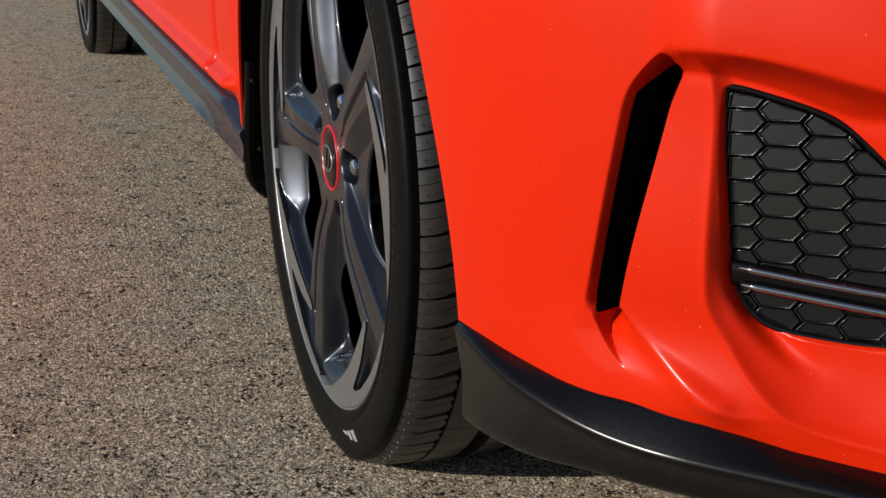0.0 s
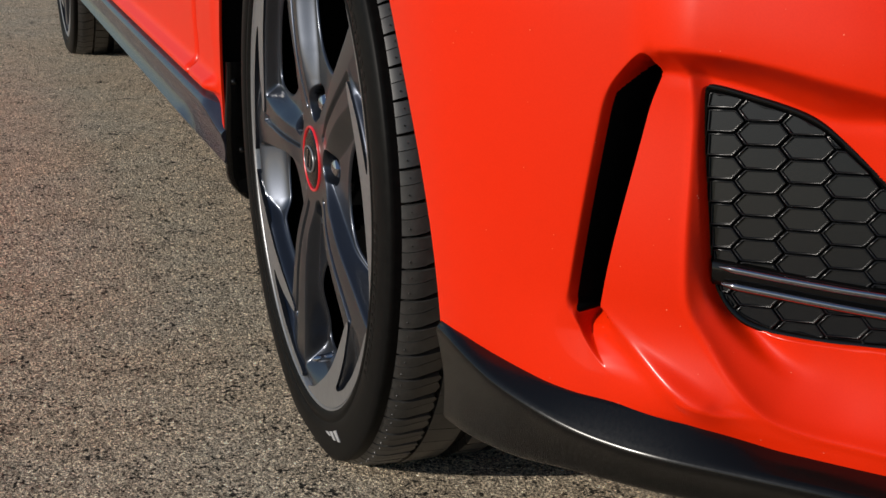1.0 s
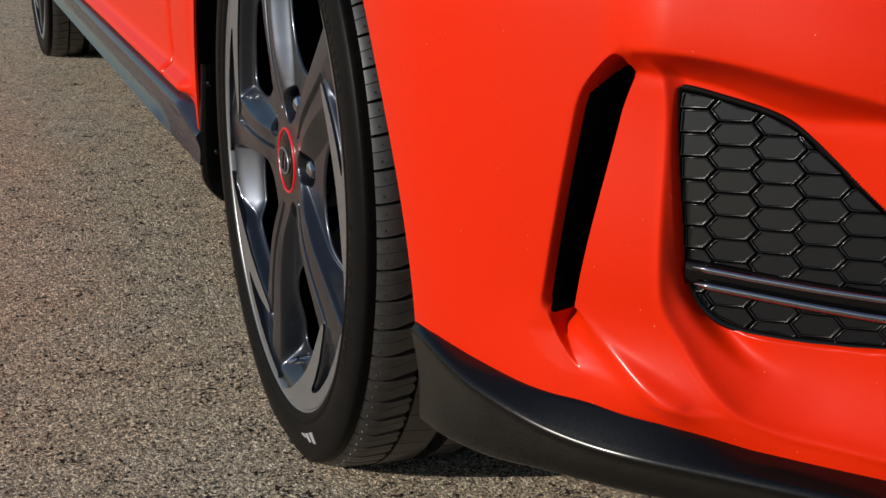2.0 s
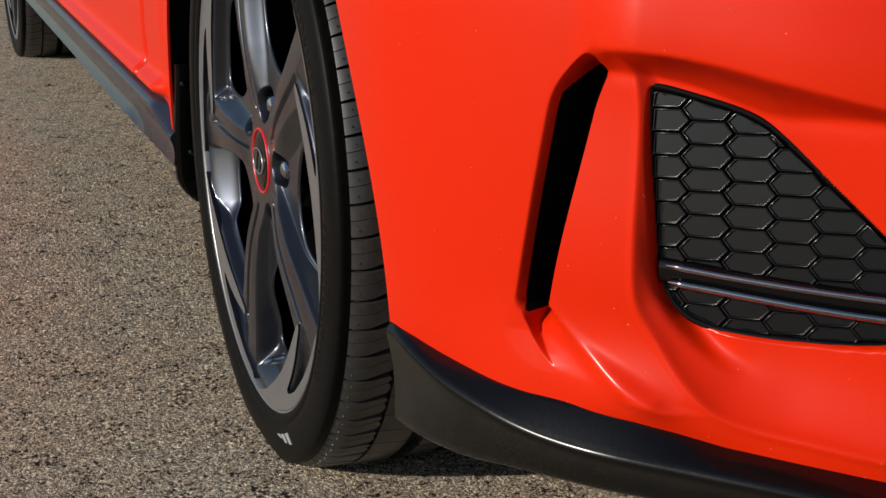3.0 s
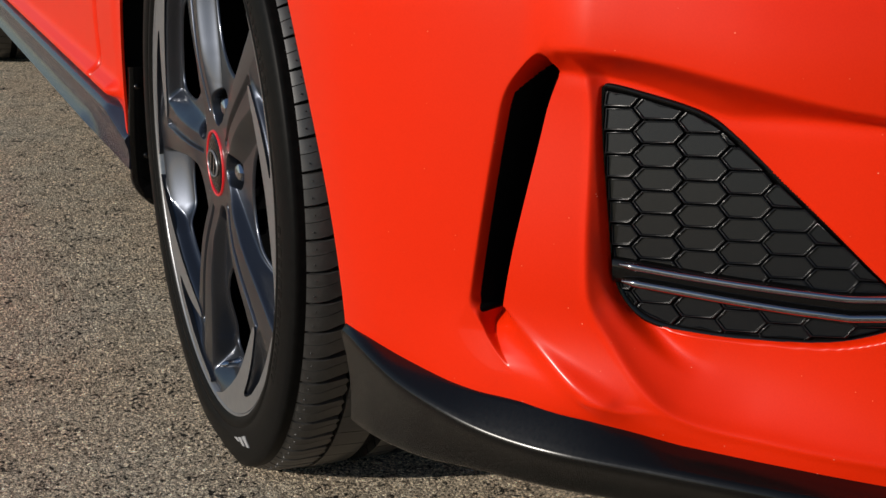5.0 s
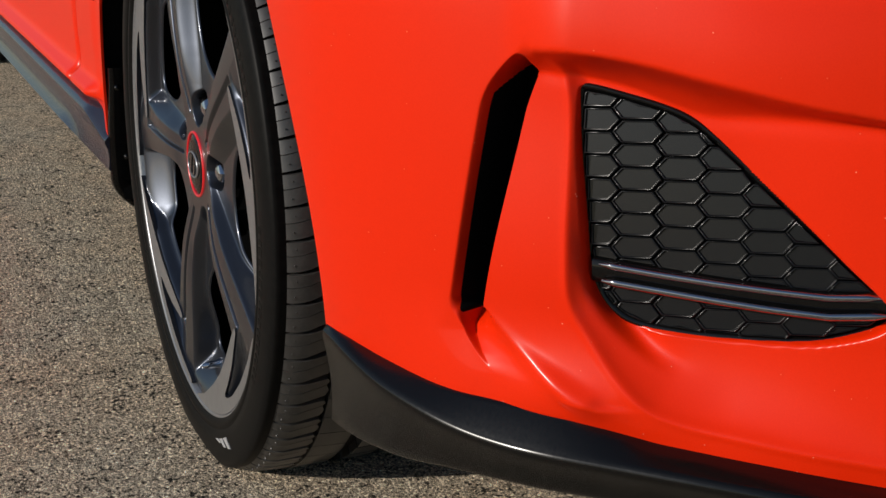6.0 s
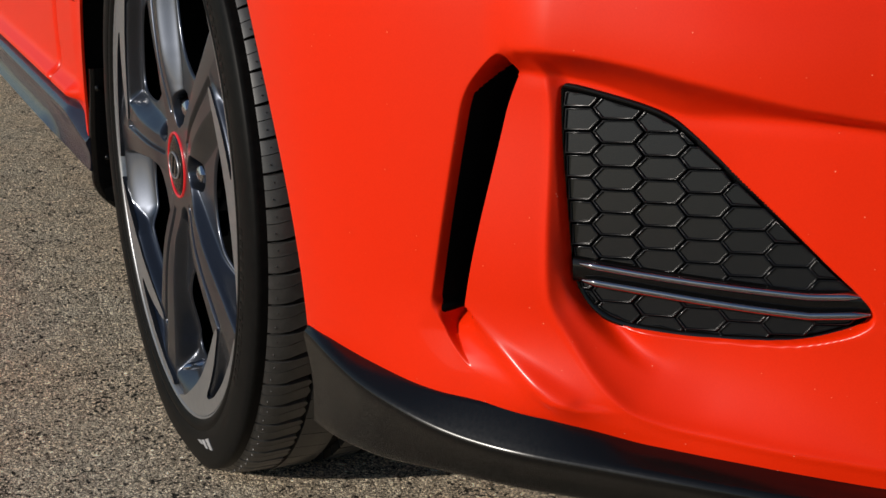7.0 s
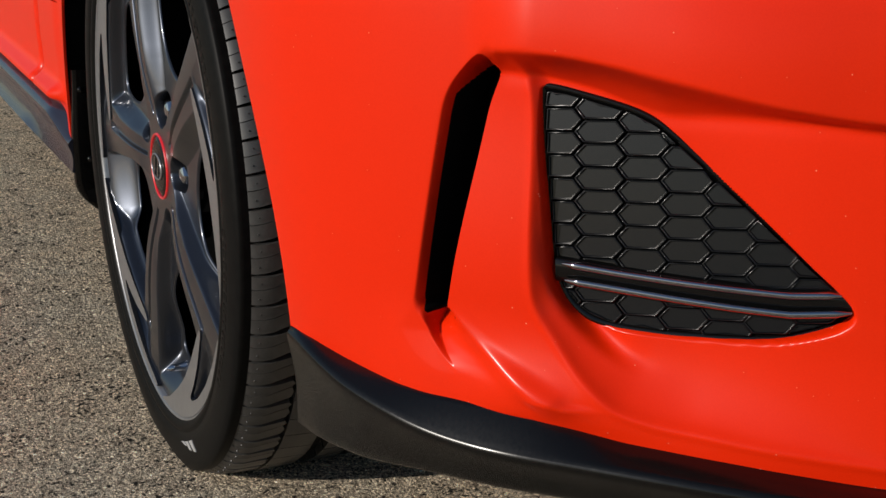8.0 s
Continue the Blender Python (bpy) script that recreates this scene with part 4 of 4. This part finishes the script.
# ---------------------------------------------------------------- arch, fender, doors, sill
def build_side():
    # black liner round the front wheel
    rows = []
    for k in range(41):
        a = radians(-8 + 206 * k / 40)
        rr = 0.366 + 0.034 * float(step(radians(100), radians(165), a))
        rows.append([(rr * math.cos(a), y, 0.313 + rr * math.sin(a)) for y in (0.0002 if radians(20) < a < radians(184) else 0.03 if a < 1 else 0.012, 0.034, 0.20, 0.36)])
    part("wheel_liner", sheet(rows), DARK, car, "black wheel arch liner")
    rows = []
    for k in range(31):
        a = radians(-20 + 220 * k / 30)
        rows.append([(-2.58 + 0.37 * math.cos(a), y, 0.313 + 0.37 * math.sin(a)) for y in (0.026, 0.03, 0.20, 0.36)])
    part("wheel_liner", sheet(rows), DARK, car, "black wheel arch liner")
    # unseen dark block, added so that no light comes through the body
    part("inner_light_block", box(bmesh.new(), -2.2, 0.35, 0.36, 0.9, 0.20, 0.66), DARK, car, "unseen dark block inside the body that keeps light out")
    # fender over and behind the wheel: first above the arch, then the foot with the door's bead running out on it
    rows = []
    join = 0.42
    for k in range(81):
        a = radians(26 + 138 * k / 80)
        rr = 0.362 + 0.034 * float(step(radians(100), radians(164), a))
        ex, ez = rr * math.cos(a), 0.313 + rr * math.sin(a)
        if k == 80:
            ex, ez = -math.sqrt(0.396 ** 2 - (join - 0.313) ** 2), join
        f = float(step(radians(120), radians(164), a))
        tx = max(min(ex * 1.5, 0.30), -0.533)
        tx, tz = tx + (-0.533 - tx) * f, 0.72 + (ez - 0.72) * f
        row = [(ex + (tx - ex) * q / 15, 0, ez + (tz - ez) * q / 15) for q in range(16)]
        row = [(x, side_y(z, 0.0 if z > 0.37 else 1.0), z) for x, _, z in row]
        row.insert(0, (row[0][0], row[0][1] + 0.003, row[0][2] - 0.001))
        rows.append(row)
    fender = sheet(rows)
    rows = []
    for z in [join, 0.40, 0.385, 0.37] + [q for q, _ in DOOR_EDGE if q < 0.36][:-1] + [0.300, 0.296, 0.290, 0.282, 0.272, 0.262]:
        ex = -math.sqrt(0.396 ** 2 - (z - 0.313) ** 2)
        row = []
        for q in range(25):
            x = ex + (-0.533 - ex) * q / 24
            row.append((x, side_y(z, float(step(-0.400, -0.432, x))), z))
        row[-1] = (row[-1][0], row[-1][1] + 0.0010, z)
        row.insert(0, (ex, row[0][1] + 0.003, z))
        row.append((-0.533, row[-1][1] + 0.02, z))
        rows.append(row)
    foot = sheet(rows)
    verts = [fender.verts.new(v.co) for v in foot.verts]
    foot.verts.index_update()
    for f in foot.faces:
        fender.faces.new([verts[v.index] for v in f.verts]).smooth = True
    foot.free()
    part("front_fender", smooth(fender, 50), RED, car, "glossy orange-red front fender")
    # doors
    for x0, x1, name in ((-0.5395, -1.60, "front_door"), (-1.6045, -2.20, "rear_panel")):
        n = 40
        rows = []
        for k in range(n + 1):
            x = x0 + (x1 - x0) * k / n
            e = 0.0006 * (1 - float(step(0, 0.006, abs(x - x0)))) + 0.004 * (1 - float(step(0, 0.006, abs(x - x1))))
            rows.append([(x, side_y(z) + e + dy, z) for z, dy in DOOR_EDGE])
        first = [(p[0], p[1] + 0.02, p[2]) for p in rows[0]]
        last = [(p[0], p[1] + 0.02, p[2]) for p in rows[-1]]
        part(name, sheet([first] + rows + [last]), RED, car, "glossy orange-red door with a flared lower edge")
    # sill under the doors, drawn in towards the wheel
    rows = []
    for k in range(71):
        x = -0.388 - 1.83 * (k / 70) ** 1.6
        f = 1 - float(step(0.0, 0.22, -0.388 - x))
        e = 1 - float(step(0.0, 0.075, -0.388 - x))
        n = 1 - float(step(0.0, 0.045, -0.388 - x))
        rid = (-0.015 + 0.010 * e, 0.286 - 0.026 * e)
        low = (-0.025 + 0.022 * f, 0.251 - 0.026 * f)
        top = (0.012 - 0.008 * n, 0.299 - 0.034 * n)
        prof = [(0.03, top[1] + 0.002), (top[0], top[1] + 0.001)]
        for j in range(1, 5):
            g = j / 5
            prof.append((top[0] + (rid[0] - top[0]) * g, top[1] + (rid[1] - top[1]) * g + 0.002 * math.sin(g * math.pi)))
        prof += [rid, (rid[0] - 0.0008, rid[1] - 0.003)]
        for j in range(1, 7):
            g = j / 7
            prof.append((rid[0] + (low[0] - rid[0]) * g + 0.005 * math.sin(g * math.pi) * (1 - 0.5 * f), rid[1] - 0.003 + (low[1] - rid[1] + 0.003) * g))
        prof += [low, (low[0] + 0.006, low[1] - 0.003), (0.10, low[1] - 0.002)]
        rows.append([(x, y, z) for y, z in prof])
    rows.insert(0, [(p[0], 0.05, p[2]) for p in rows[0]])
    part("side_skirt", smooth(sheet(rows), 45), SKIRT, car, "satin dark grey side skirt reflecting the sky")
    # splash guard behind the wheel with its screws
    rows = []
    for k in range(31):
        z = 0.345 - 0.166 * k / 30
        left = 0.0035 - 0.0045 * float(step(0.345, 0.25, z)) + 0.022 * float(np.clip((0.215 - z) / 0.036, 0, 1)) ** 2
        rows.append([(-0.392 - 0.006, left + 0.004, z), (-0.390, left, z), (-0.386, left + 0.0015, z), (-0.384, left + 0.012, z), (-0.386, left + 0.03, z), (-0.386, 0.22, z)])
    guard = part("splash_guard", smooth(sheet(rows), 50), GLOSS_BLACK, car, "gloss black splash guard with two screws")
    for y, z in ((0.0125, 0.322), (0.0185, 0.240)):
        bm = lathe([(0.0001, -0.0030), (0.002, -0.0026), (0.0036, -0.0012), (0.0042, 0.001)], 20)
        for v in bm.verts:
            v.co = Vector((-0.384 - v.co.y, y + v.co.x, z + v.co.z))
        part("screw", bm, GLOSS_BLACK, guard, "small black screw head")


FLANK = [(0.25, 0.006), (0.295, 0.003), (0.3025, 0.0), (0.3045, -0.009), (0.3075, -0.0155), (0.311, -0.0175), (0.3145, -0.0165), (0.318, -0.0125), (0.3215, -0.0075), (0.325, -0.0040), (0.331, -0.0018), (0.345, -0.0015), (0.37, -0.003), (0.72, -0.003)]


def side_y(z, flare=1.0):
    """The car's flank, with a proud lower edge."""
    bow = -0.002 + 0.06 * (z - 0.42) ** 2
    return bow + flare * float(lines(z, FLANK)) if z < 0.37 else bow - 0.003 * flare


DOOR_EDGE = [(z, 0.0) for z in (0.72, 0.60, 0.50, 0.42, 0.38, 0.352, 0.340, 0.332, 0.326, 0.322, 0.318, 0.315, 0.312, 0.310, 0.3085, 0.307, 0.3055, 0.304, 0.303)] + [(0.303, 0.02)]
build_side()


def build_shell():
    """The rest of the body, plain, so that the car is closed."""
    spine = [(0.87, 0.66, 0.70, 0.55), (0.80, 0.74, 0.78, 0.35), (0.55, 0.80, 0.87, 0.12), (0.2, 0.83, 0.93, 0.06), (-0.45, 0.86, 0.99, 0.05), (-0.75, 0.87, 1.08, 0.06), (-1.25, 0.88, 1.36, 0.20), (-2.0, 0.90, 1.38, 0.22),
             (-2.6, 0.90, 1.30, 0.22), (-3.0, 0.86, 1.02, 0.12), (-3.3, 0.70, 0.86, 0.15)]
    rows = []
    for x, side, roof, inset in spine:
        ring = []
        near = max(0.0, float(np.interp(x, [0.27, 0.42, 0.54, 0.70, 0.79, 0.86], [0.0, 0.012, 0.07, 0.22, 0.37, 0.6])))
        for y, z in ((near + 0.004, 0.60), (near + 0.006, side - 0.06), (near + 0.02, side), (near + inset + 0.10, (side + roof) / 2 + 0.04), (near + inset + 0.24, roof - 0.02)):
            ring.append((min(y, 0.9), z))
        full = ring + [(0.9, roof)] + [(1.8 - y, z) for y, z in ring[::-1]] + [(1.8 - near, 0.25)]
        rows.append([(x, y, z) for y, z in full])
    part("body_shell", sheet(rows), RED, car, "plain orange-red upper body")


build_shell()
